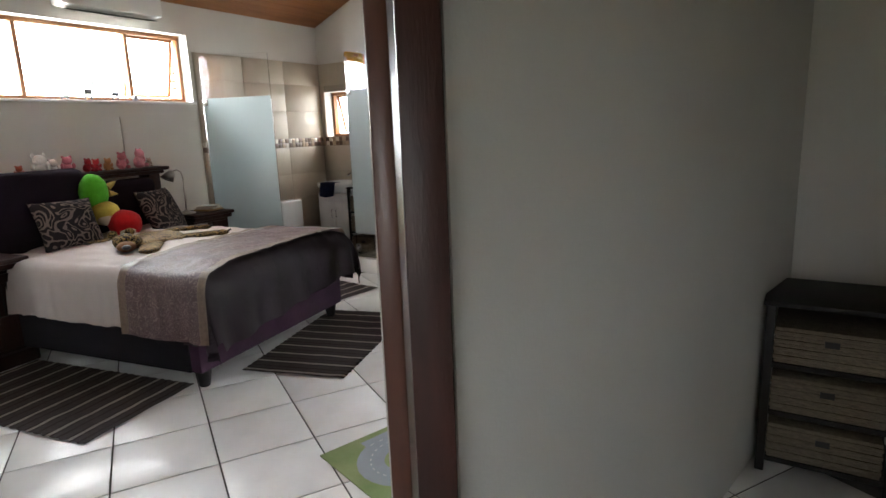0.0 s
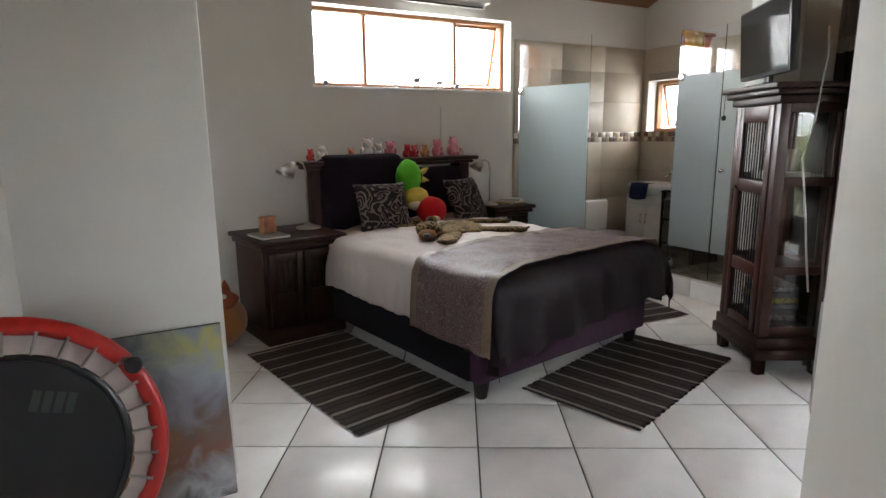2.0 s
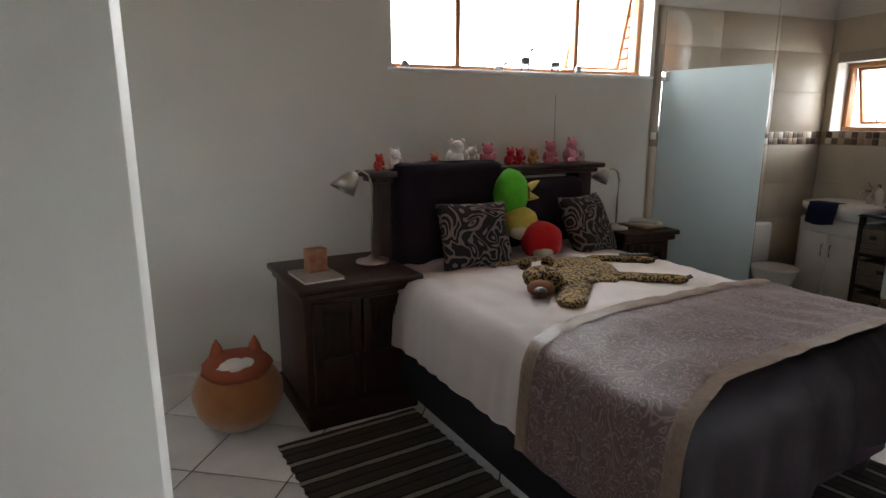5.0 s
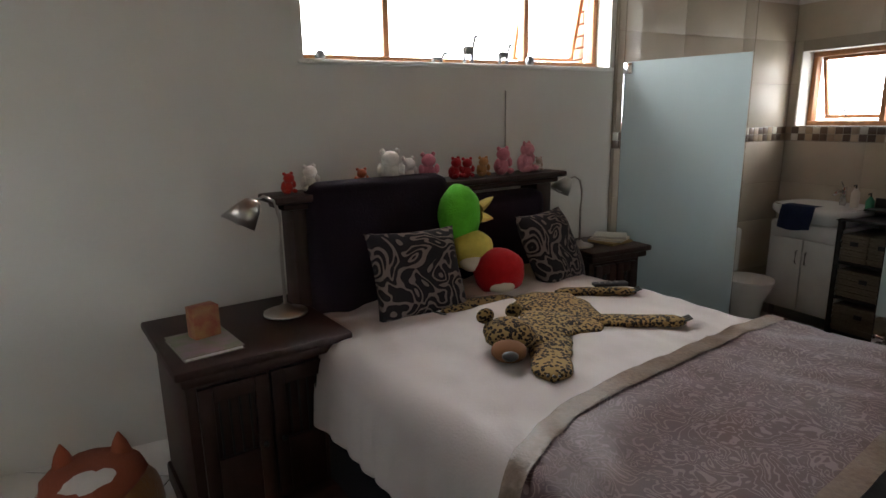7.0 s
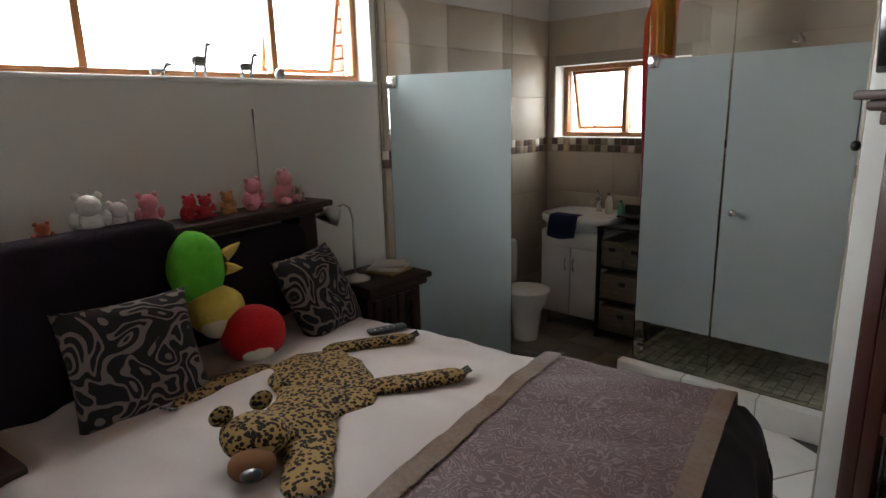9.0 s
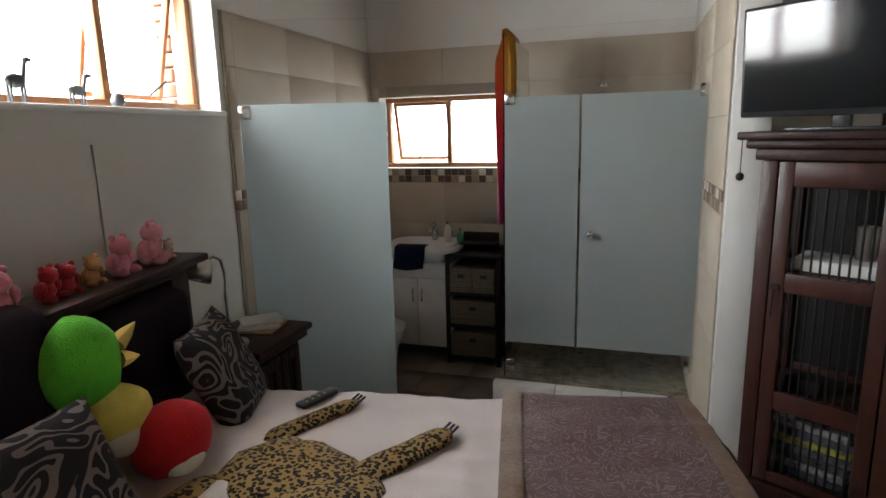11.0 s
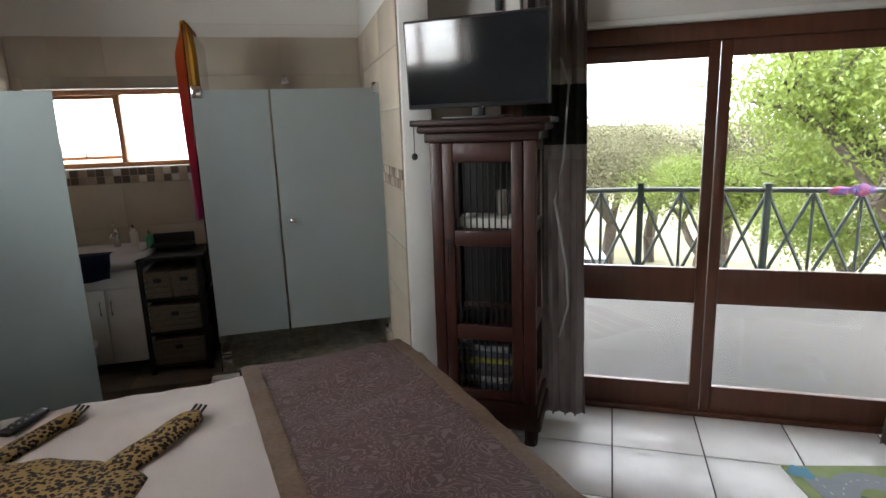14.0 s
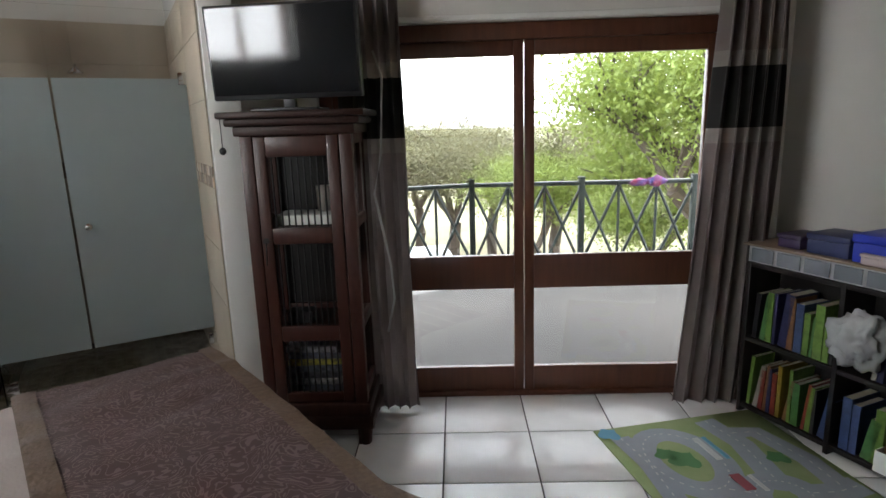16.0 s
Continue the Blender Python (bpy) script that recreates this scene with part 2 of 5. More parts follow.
# bathroom back wall (y = 8.39)
solid("wall_north", wall_with(3.4, 4.2, 0.26, [(0.34, 1.42, 1.46, 2.02)]), WALL, "cream painted wall above beige bathroom tiles", "wall", kind="structure", m=pose(-6.81, 8.39, 0, 0, 0, 0))
# partition between bathroom and bedroom corner
solid("wall_bathroom", box(-4.135, -3.98, 6.72, 8.39, -0.06, 4.2, 0.004), WHITE, "white plastered end of the bathroom wall", "wall", kind="structure")
# wall of the glass doors
solid("wall_doors", wall_with(3.08, 4.2, 0.2, [(0.55, 2.79, -0.06, 2.15)]), WALL, "cream wall round the glass balcony doors", "wall", kind="structure", m=DOOR @ pose(-1.65, 2.2, 0))
v = Vector((-1.2, 5.4, 0)) - Vector((-1.6, 3.46, 0))
solid("wall_entrance", box(0, v.length + 0.35, 0, 0.06, -0.06, 4.2), WALL, "cream wall between the bedroom and the hall", "wall", kind="structure", m=pose(-1.6, 3.46, 0, 0, 0, math.degrees(math.atan2(v.y, v.x))))
# hallway round the first steps
solid("wall_hall_end", box(-1.3, 0.5, 5.75, 5.9, -0.06, 4.2), GREYWALL, "grey painted end wall of the hall", "wall", kind="structure")
solid("wall_hall_side", box(0.4, 0.5, 0.9, 5.75, -0.06, 4.2), GREYWALL, "grey painted side wall of the hall", "wall", kind="structure")
# unseen wall; its opening is added to let daylight into the hall
solid("wall_south", wall_with(4.7, 4.2, 0.1, [(0.95, 1.6, 1.0, 1.8)]), GREYWALL, "unseen hall wall with an added opening that lights the hall", "wall", kind="structure", m=pose(0.5, 0.9, 0, 0, 0, 180))
solid("wall_closet", box(-4.18, -4.06, 2.64, 3.335, -0.06, 4.2, 0.006), WHITE, "white painted wall end beside the bed nook", "wall", kind="structure")
solid("wall_closet_side", box(0, 1.7, -0.1, 0, -0.06, 4.2), WALL, "cream wall behind the small trampoline", "wall", kind="structure", m=pose(-4.1, 2.70, 0, 0, 0, -42))
solid("wall_nook", wall_with(2.63, 4.2, 0.12, [(0.4, 2.2, 1.45, 1.9)]), WALL, "cream side wall of the bed nook with a wide window", "wall", kind="structure", m=pose(-4.18, 2.1, 0, 0, 0, 180))

# timber ceiling: boards that rise from the window wall to a ridge and fall to the hall
bm = bmesh.new()
SLOPE = math.atan(0.41)
for k in range(36):
    box(k * 0.1, k * 0.1 + 0.096, 0.7, 8.7, 0, 0.03, m=Matrix.Translation((-6.81, 0, 2.71)) @ Matrix.Rotation(-SLOPE, 4, "Y"), bm=bm)
for k in range(42):
    box(k * 0.1, k * 0.1 + 0.096, 0.7, 8.7, 0, 0.03, m=Matrix.Translation((-3.47, 0, 4.08)) @ Matrix.Rotation(0.2, 4, "Y"), bm=bm)
box(0, 3.62, 0.6, 8.8, 0.032, 0.08, m=Matrix.Translation((-6.83, 0, 2.71)) @ Matrix.Rotation(-SLOPE, 4, "Y"), bm=bm)
box(-0.05, 4.25, 0.6, 8.8, 0.032, 0.08, m=Matrix.Translation((-3.47, 0, 4.08)) @ Matrix.Rotation(0.2, 4, "Y"), bm=bm)
solid("ceiling", bm, CEIL, "sloping varnished pine board ceiling", "ceiling", kind="structure")

# floor slab, set below the tiles
solid("subfloor", box(-6.9, 0.6, 0.7, 8.6, -0.2, -0.006), GROUT, "grey grout under the floor tiles", "floor", kind="structure")


def window_unit(name, label, width, height, mullions, m, sash=(), tilt=14, fw=0.036):
    """A timber window; local x along it, y outwards, z up, origin at its lower left corner."""
    w = thing(name, label, "window", m, kind="structure")
    f = bmesh.new()
    box(0, width, 0, 0.07, 0, fw, 0.004, bm=f)
    box(0, width, 0, 0.07, height - fw, height, 0.004, bm=f)
    for a in (0, width - fw):
        box(a, a + fw, 0.001, 0.069, fw, height - fw, 0.004, bm=f)
    for a in mullions:
        box(a - fw / 2, a + fw / 2, 0.001, 0.069, fw, height - fw, 0.004, bm=f)
    part("window_frame", f, FRAME_WOOD, w, "orange-brown varnished timber frame")
    edges = [0.025, *mullions, width - 0.025]
    for k, (a, c) in enumerate(zip(edges, edges[1:])):
        tip = pose(0, 0.05, height - 0.05, tilt if k in sash else 0, 0, 0) @ pose(0, 0, -(height - 0.05))
        if k in sash:
            s = bmesh.new()
            for (p, q, lo, hi) in ((a + 0.02, c - 0.02, 0.04, 0.064), (a + 0.02, c - 0.02, height - 0.064, height - 0.04), (a + 0.02, a + 0.044, 0.064, height - 0.064), (c - 0.044, c - 0.02, 0.064, height - 0.064)):
                box(p, q, 0.0, 0.035, lo, hi, 0.003, m=tip, bm=s)
            sp = part("sash", s, FRAME_WOOD, w, "sash tilted open outwards")
            part("stay", rod((a + 0.5 * (c - a), 0.03, 0.07), (a + 0.5 * (c - a) + 0.02, -0.05, 0.13), 0.006), BLACK, w)
        g = part("pane", box(a + 0.016, c - 0.016, 0.015, 0.02, 0.034, height - 0.034, m=tip), CLEAR, w)
        g.visible_shadow = False
    return w


window_unit("window_1", "long high timber window with an open sash", 1.99, 0.66, [0.5, 1.43], pose(-6.68, 4.53, 1.87, 0, 0, 90), (2,))
window_unit("window_2", "small bathroom timber window with an open sash", 1.08, 0.56, [0.54], pose(-6.47, 8.52, 1.46), (0,))
window_unit("window_3", "wide low timber window in the nook wall", 1.8, 0.45, [0.6, 1.2], pose(-4.58, 2.04, 1.45, 0, 0, 180))
solid("window_sill", box(-6.80, -6.535, 4.5, 6.55, 1.845, 1.868, 0.004), WHITE, "white plastered sill of the long window", "sill", kind="structure")
# brick reveal outside the long window
rv = thing("brick_pier", "orange face-brick pier outside the window", "wall", pose(-6.83, 6.53, 1.8), kind="structure")
pm = mesh_of("brick", box(-0.11, 0.11, 0, 0.1, 0, 0.065, 0.006), BRICK, 35)
for k in range(11):
    b = new("brick", pm)
    b.parent = rv
    b.matrix_local = pose(-0.1 - (0.02 if k % 2 else 0), 0, k * 0.077)

# glass balcony doors
gd = thing("door_1", "red-brown timber double doors glazed in two panels, closed", "door", DOOR @ pose(0, 2.23, 0), kind="structure")
b = bmesh.new()
box(-1.1, 1.14, 0.0, 0.12, 2.06, 2.149, 0.006, bm=b)
box(-1.1, -1.03, 0.0, 0.12, 0.0, 2.06, 0.006, bm=b)
box(1.07, 1.14, 0.0, 0.12, 0.0, 2.06, 0.006, bm=b)
box(-1.1, 1.14, 0.0, 0.14, -0.004, 0.03, 0.006, bm=b)
part("door_frame", b, DOOR_WOOD, gd)
for x0, x1 in ((-1.03, 0.025), (0.03, 1.07)):
    b = bmesh.new()
    box(x0, x0 + 0.055, 0.02, 0.065, 0.03, 2.06, 0.005, bm=b)
    box(x1 - 0.055, x1, 0.02, 0.065, 0.03, 2.06, 0.005, bm=b)
    box(x0 + 0.055, x1 - 0.055, 0.022, 0.063, 0.03, 0.18, 0.005, bm=b)
    box(x0 + 0.055, x1 - 0.055, 0.022, 0.063, 0.67, 0.87, 0.005, bm=b)
    box(x0 + 0.055, x1 - 0.055, 0.022, 0.063, 1.98, 2.06, 0.005, bm=b)
    leaf = part("door_leaf", b, DOOR_WOOD, gd)
    for lo, hi in ((0.18, 0.67), (0.87, 1.98)):
        g = part("pane", box(x0 + 0.05, x1 - 0.05, 0.04, 0.046, lo - 0.005, hi + 0.005), CLEAR, leaf)
        g.visible_shadow = False
solid("door_lintel_trim", box(-1.2, 1.25, 2.185, 2.199, 2.155, 2.185, 0.004), WHITE, "white plaster strip above the doors", "trim", kind="structure", m=DOOR)

# entrance door frame that is passed first
ef = thing("door_2", "dark red-brown timber entrance door frame with open leaf", "door", pose(-1.585, 3.47, 0, 0, 0, 0), kind="structure")
part("door_frame", box(-0.095, -0.025, -0.065, 0.02, 0, 2.1, 0.005, m=pose(0, 0, 0, 0, 0, 35)), RED_WOOD, ef)
LEAF_DOOR = pose(-0.135, -0.03, 0, 0, 0, 121.5)
leaf = part("door_leaf", box(0, 0.79, -0.02, 0.02, 0.01, 2.06, 0.004, m=LEAF_DOOR), DOOR_WOOD, ef)
# thin pale grey sheet over one face of the timber leaf
part("face_panel", box(0.012, 0.74, 0.0205, 0.0235, 0.02, 2.05, 0.001, m=LEAF_DOOR), GREYWALL, leaf, "pale grey face of the door leaf")
part("lock_plate", box(0.745, 0.785, 0.02, 0.024, 0.95, 1.15, 0.001, m=LEAF_DOOR), STEEL, leaf, "metal lock plate")

# ---- bed ----
def duvet_z(x, y):
    """Height of the bedding over its plan."""
    k = 0.012 * noise.noise(Vector((x * 4, y * 4, 0))) + 0.006 * noise.noise(Vector((x * 11, y * 9, 3)))
    k += 0.009 * (1 - abs(noise.noise(Vector((x * 3.1 + 0.6 * y, y * 6.3, 9)))) * 2.2)
    k += 0.03 * max(0.0, min(1.0, (-5.35 - x) / 0.4)) * (0.5 + noise.noise(Vector((x * 5, y * 2.6, 17))) + 0.6 * noise.noise(Vector((x * 14, y * 5, 4))))
    return 0.7 + k + 0.026 * max(0.0, 1 - ((y - 5.36) / 0.85) ** 2)


def drape(x0, x1, y0, y1, drop_near, drop_far, drop_foot, lift, nx=60, ny=60, fold=0.012, shift=0.0, r=0.1, sag=(1.0, 1.0)):
    """Bedding between x0 and x1 that falls over the near side (y0), the far side (y1) and, if wanted, over the foot (x1)."""
    b = bmesh.new()
    ln, lf, lx = drop_near, drop_far, drop_foot

    def bend(s, edge, drop):
        if s <= edge - r:
            return s, 0.0
        a = (s - (edge - r)) / r
        if a < math.pi / 2:
            return edge - r + r * math.sin(a), r * (1 - math.cos(a))
        return edge, r + (s - (edge - r) - r * math.pi / 2)

    us = [x0 + (x1 + lx - x0) * i / nx for i in range(nx + 1)]
    vs = [-(y1 - y0) / 2 - ln + ((y1 - y0) + ln + lf) * j / ny for j in range(ny + 1)]
    rows = []
    for u in us:
        row = []
        for v in vs:
            half = (y1 - y0) / 2
            side = min(1.0, max(0.0, v / half * 0.6 + 0.5))
            pull = sag[0] + (sag[1] - sag[0]) * side
            px, dz1 = bend(x1 + (u - x1) * pull if u > x1 else u, x1, lx) if lx else (u, 0.0)
            py, dz2 = bend(abs(v), half, 0)
            py = math.copysign(py, v)
            dz = max(dz1, dz2) if min(dz1, dz2) < 0.03 else math.hypot(dz1, dz2) * 0.86
            yy = (y0 + y1) / 2 + py
            hang = max(0.0, dz - 0.05)
            w = fold * min(1.0, hang * 6)
            if dz2 >= dz1:
                yy += math.copysign(w * (math.sin(u * 24 + 2 * noise.noise(Vector((u * 3, 0, shift)))) + 0.7 * noise.noise(Vector((u * 8, dz * 4, shift)))), v) + math.copysign(0.06 * hang, v)
            else:
                px += w * (math.sin(v * 21 + 2 * noise.noise(Vector((v * 3, 4, shift)))) + 0.8 * noise.noise(Vector((v * 8, dz * 4, shift)))) + 0.1 * hang
            row.append(b.verts.new((px, yy, max(0.2, duvet_z(px, yy) + lift - dz))))
        rows.append(row)
    for p, q in zip(rows, rows[1:]):
        for j in range(ny):
            b.faces.new((p[j], q[j], q[j + 1], p[j + 1]))
    bmesh.ops.solidify(b, geom=b.faces[:], thickness=0.012)
    return b


BED = pose(-4.15, 4.62, 0, 0, 0, 9.6) @ pose(4.15, -4.62, 0)   # the bed stands a little askew
bed = thing("bed", "made double bed with dark plum base on a tiled floor", "bed", pose(-5.2, 5.36, 0))
inv = bed.matrix_world.inverted()
bed.matrix_world = BED @ bed.matrix_world


def at(b, m=inv):
    b.transform(m)
    return b


part("base", at(box(-6.05, -4.08, 4.58, 6.14, 0.11, 0.40, 0.02)), BASE_PURPLE, bed, "plum cloth bed base")
part("mattress", at(box(-6.05, -4.07, 4.57, 6.15, 0.405, 0.69, 0.06)), SHEET, bed, "white mattress")
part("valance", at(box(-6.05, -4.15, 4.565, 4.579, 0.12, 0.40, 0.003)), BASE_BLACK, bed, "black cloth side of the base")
for x, y in ((-4.15, 4.66), (-4.15, 6.06), (-5.95, 4.66), (-5.95, 6.06)):
    part("leg", at(cyl(0.032, 0.05, 0, 0.112, 16, pose(x, y, 0), bev=0.004)), BLACK_WOOD, bed)
duvet = solid("duvet", drape(-5.98, -4.15, 4.55, 6.2, 0.3, 0.3, 0, 0.004, 90, 110, 0.014), SHEET, "white and blush cotton duvet spread on the bed", "duvet", smooth=True, m=BED)

# woven scrolls on the runner
n_, l_, b_ = nodes_of(RUNNER)
tcx = n_.new("ShaderNodeTexCoord")
ns = n_.new("ShaderNodeTexNoise")
ns.inputs["Scale"].default_value, ns.inputs["Detail"].default_value, ns.inputs["Distortion"].default_value = 9.0, 1.0, 2.6
wv = n_.new("ShaderNodeMath")
wv.operation = "SINE"
mu = n_.new("ShaderNodeMath")
mu.operation = "MULTIPLY"
mu.inputs[1].default_value = 46.0
rp = n_.new("ShaderNodeValToRGB")
rp.color_ramp.elements[0].position, rp.color_ramp.elements[1].position = 0.35, 0.75
rp.color_ramp.elements[0].color, rp.color_ramp.elements[1].color = (0.155, 0.095, 0.093, 1), (0.29, 0.205, 0.195, 1)
l_.new(tcx.outputs["Object"], ns.inputs["Vector"])
l_.new(ns.outputs["Fac"], mu.inputs[0])
l_.new(mu.outputs[0], wv.inputs[0])
l_.new(wv.outputs[0], rp.inputs[0])
l_.new(rp.outputs[0], b_.inputs["Base Color"])
runner = thing("bed_runner", "mauve jacquard bed runner with tan trim and plum foot drape", "bed runner", pose(-4.6, 5.36, 0.66))
ri = runner.matrix_world.inverted()
runner.matrix_world = BED @ runner.matrix_world
part("foot_drape", at(drape(-4.13, -3.96, 4.56, 6.2, 0.34, 0.36, 0.4, 0.016, 90, 130, 0.016, 5.0, 0.15, (1.0, 0.7)), ri), PURPLE, runner, "dark plum satin drape", smooth=True)


def skew(b):
    """The runner lies a little askew on the bed."""
    for v_ in b.verts:
        v_.co.x += 0.02 - 0.012 * (v_.co.y - 5.36) + 0.35 * max(0.0, 4.85 - v_.co.y)
    return b


part("panel", at(skew(drape(-4.70, -4.10, 4.525, 6.215, 0.35, 0.35, 0, 0.028, 40, 90, 0.012, 5.0)), ri), RUNNER, runner, "mauve jacquard panel", smooth=True)
part("trim", at(skew(drape(-4.75, -4.68, 4.522, 6.218, 0.35, 0.35, 0, 0.033, 4, 90, 0.012, 5.0)), ri), GOLD_TRIM, runner, "tan satin trim", smooth=True)
part("trim", at(skew(drape(-4.12, -4.06, 4.522, 6.218, 0.35, 0.35, 0, 0.033, 4, 90, 0.012, 5.0)), ri), GOLD_TRIM, runner, "tan satin trim", smooth=True)

# headboard
hb = thing("headboard", "dark wooden headboard with shelf and plum padded panels", "headboard", pose(-6.4, 5.13, 0))
hi_ = hb.matrix_world.inverted()
hb.matrix_world = BED @ pose(0.3, 0.27, 0) @ hb.matrix_world
for y in (4.36, 5.84):
    part("post", at(box(-6.5, -6.36, y, y + 0.12, 0, 1.19, 0.008), hi_), DARK_WOOD, hb)
part("back_panel", at(box(-6.5, -6.44, 4.48, 5.84, 0.3, 1.15, 0.005), hi_), DARK_WOOD, hb)
b = box(-6.53, -6.30, 4.27, 6.03, 1.222, 1.255, 0.01)
box(-6.52, -6.33, 4.31, 5.99, 1.19, 1.222, 0.012, bm=b)
part("shelf", at(b, hi_), DARK_WOOD, hb)
for y0, y1, top in ((4.42, 5.16, 1.3), (5.17, 5.84, 1.17)):
    part("cushion", at(box(-6.44, -6.27, y0, y1, 0.55, top, 0.06), hi_), HEAD_CLOTH, hb, "plum padded headboard cushion", smooth=True)

# ---- scatter cushions with a swirl print ----
PRINT = mat("damask_print", (0.02, 0.017, 0.02), 0.8, (0.42, 0.36, 0.32), spec=0.15)
pn, pl_, pb = nodes_of(PRINT)
tcx = pn.new("ShaderNodeTexCoord")
ns = pn.new("ShaderNodeTexNoise")
ns.inputs["Scale"].default_value, ns.inputs["Detail"].default_value, ns.inputs["Distortion"].default_value = 7.0, 0.5, 1.6
mu = pn.new("ShaderNodeMath")
mu.operation = "MULTIPLY"
mu.inputs[1].default_value = 34.0
wv = pn.new("ShaderNodeMath")
wv.operation = "SINE"
rp = pn.new("ShaderNodeValToRGB")
rp.color_ramp.elements[0].position, rp.color_ramp.elements[1].position = 0.45, 0.55
rp.color_ramp.elements[0].color, rp.color_ramp.elements[1].color = (0.016, 0.013, 0.015, 1), (0.14, 0.11, 0.095, 1)
pl_.new(tcx.outputs["Object"], ns.inputs["Vector"])
pl_.new(ns.outputs["Fac"], mu.inputs[0])
pl_.new(mu.outputs[0], wv.inputs[0])
pl_.new(wv.outputs[0], rp.inputs[0])
pl_.new(rp.outputs[0], pb.inputs["Base Color"])


def cushion(size, thick):
    b = bmesh.new()
    n = 24
    for s in (1, -1):
        g = {}
        for i in range(n + 1):
            for j in range(n + 1):
                u, v = 2 * i / n - 1, 2 * j / n - 1
                k = (max(0.0, (1 - u ** 4)) * max(0.0, (1 - v ** 4))) ** 0.6
                pinch = 1 - 0.07 * (1 - abs(u) ** 2) * abs(v) ** 6 - 0.0
                pinch2 = 1 - 0.07 * (1 - abs(v) ** 2) * abs(u) ** 6
                g[i, j] = b.verts.new((u * size / 2 * pinch2, v * size / 2 * pinch, s * thick / 2 * k + 0.004 * noise.noise(Vector((u * 3, v * 3, s)))))
        for i in range(n):
            for j in range(n):
                b.faces.new((g[i, j], g[i + 1, j], g[i + 1, j + 1], g[i, j + 1]))
    bmesh.ops.remove_doubles(b, verts=b.verts[:], dist=0.0005)
    return b


for loc, rz, rx in (((-5.82, 4.8, 0.885), 78, 62), ((-5.98, 5.66, 0.875), 104, 64)):
    solid("scatter_cushion", cushion(0.43, 0.14), PRINT, "black and taupe damask cushion leaning on the headboard", "cushion", "damask cushions on the bed", m=pose(*loc, 0, 0, rz) @ pose(0, 0, 0, rx, 0, 8), smooth=True)

# plain round plush toys stacked between the cushions
for nm, c, s, rgb in (("green", (-6.04, 5.13, 1.10), (0.1, 0.11, 0.15), (0.1, 0.42, 0.03)), ("yellow", (-5.99, 5.17, 0.925), (0.1, 0.115, 0.1), (0.62, 0.5, 0.1)), ("red", (-5.87, 5.26, 0.825), (0.11, 0.13, 0.12), (0.45, 0.012, 0.015))):
    pm_ = mat(nm + "_plush", rgb, 0.95, tuple(k * 0.75 for k in rgb), 30, 0.6, 0.5, 160, sheen=0.06, spec=0.15)
    t_ = thing("plush_toy", nm + " round plush ball toy on the pillows", "plush toy", pose(*c), group="plush balls on the bed")
    part("body", blob((0, 0, 0), s, 0.06, 2.0), pm_, t_, smooth=True)
    if nm == "green":
        part("tuft", add(lathe([(0.03, 0), (0.02, 0.05), (0.003, 0.09)], 8, pose(0.03, 0.1, 0.03, -60)), lathe([(0.03, 0), (0.02, 0.04), (0.003, 0.08)], 8, pose(0.03, 0.1, -0.02, -100))), mat("mustard_felt", (0.5, 0.36, 0.08), 0.9), t_, "mustard felt tuft")
    else:
        part("belly", blob((0.05, -0.02, -0.05), (0.06, 0.07, 0.05)), mat("cream_plush", (0.65, 0.58, 0.45), 0.9), t_, "cream plush belly", smooth=True)

# ---- leopard-print plush skin ----
SPOTS = mat("leopard_print_plush", (0.34, 0.25, 0.12), 0.9, sheen=0.04, spec=0.15)
sn, sl, sb = nodes_of(SPOTS)
tcx = sn.new("ShaderNodeTexCoord")
vo = sn.new("ShaderNodeTexVoronoi")
vo.inputs["Scale"].default_value = 74.0
rp = sn.new("ShaderNodeValToRGB")
rp.color_ramp.interpolation = "CONSTANT"
rp.color_ramp.elements[0].position, rp.color_ramp.elements[1].position = 0.0, 0.12
rp.color_ramp.elements[0].color, rp.color_ramp.elements[1].color = (0.07, 0.04, 0.02, 1), (0.012, 0.009, 0.007, 1)
e3 = rp.color_ramp.elements.new(0.5)
e3.color = (0.22, 0.14, 0.05, 1)
sl.new(tcx.outputs["Object"], vo.inputs["Vector"])
sl.new(vo.outputs["Distance"], rp.inputs[0])
sl.new(rp.outputs[0], sb.inputs["Base Color"])


def flat_limb(points, w0, w1, z, thick=0.035):
    """A soft flattened limb lofted along a bent line."""
    b = bmesh.new()
    n, seg = len(points), 14
    rings = []
    steps = 18
    for k in range(steps + 1):
        f = k / steps * (n - 1)
        i = min(int(f), n - 2)
        p = Vector(points[i]).lerp(Vector(points[i + 1]), f - i)
        d = (Vector(points[i + 1]) - Vector(points[i])).normalized()
        cap = min(1.0, max(0.08, math.sin(math.pi * min(0.5, min(k, steps - k) / steps * 3.0 + 0.03))))
        r = (w0 + (w1 - w0) * f / (n - 1)) * cap * (1 + 0.15 * noise.noise(Vector((p.x * 14, p.y * 14, 2))))
        rings.append([b.verts.new((p.x - d.y * r * math.cos(2 * math.pi * q / seg), p.y + d.x * r * math.cos(2 * math.pi * q / seg), z + thick * 0.4 + thick * (0.4 + 0.6 * cap) * math.sin(2 * math.pi * q / seg))) for q in range(seg)])
    for p, q in zip(rings, rings[1:]):
        for k in range(seg):
            b.faces.new((p[k], p[(k + 1) % seg], q[(k + 1) % seg], q[k]))
    b.faces.new(rings[0][::-1])
    b.faces.new(rings[-1])
    return b


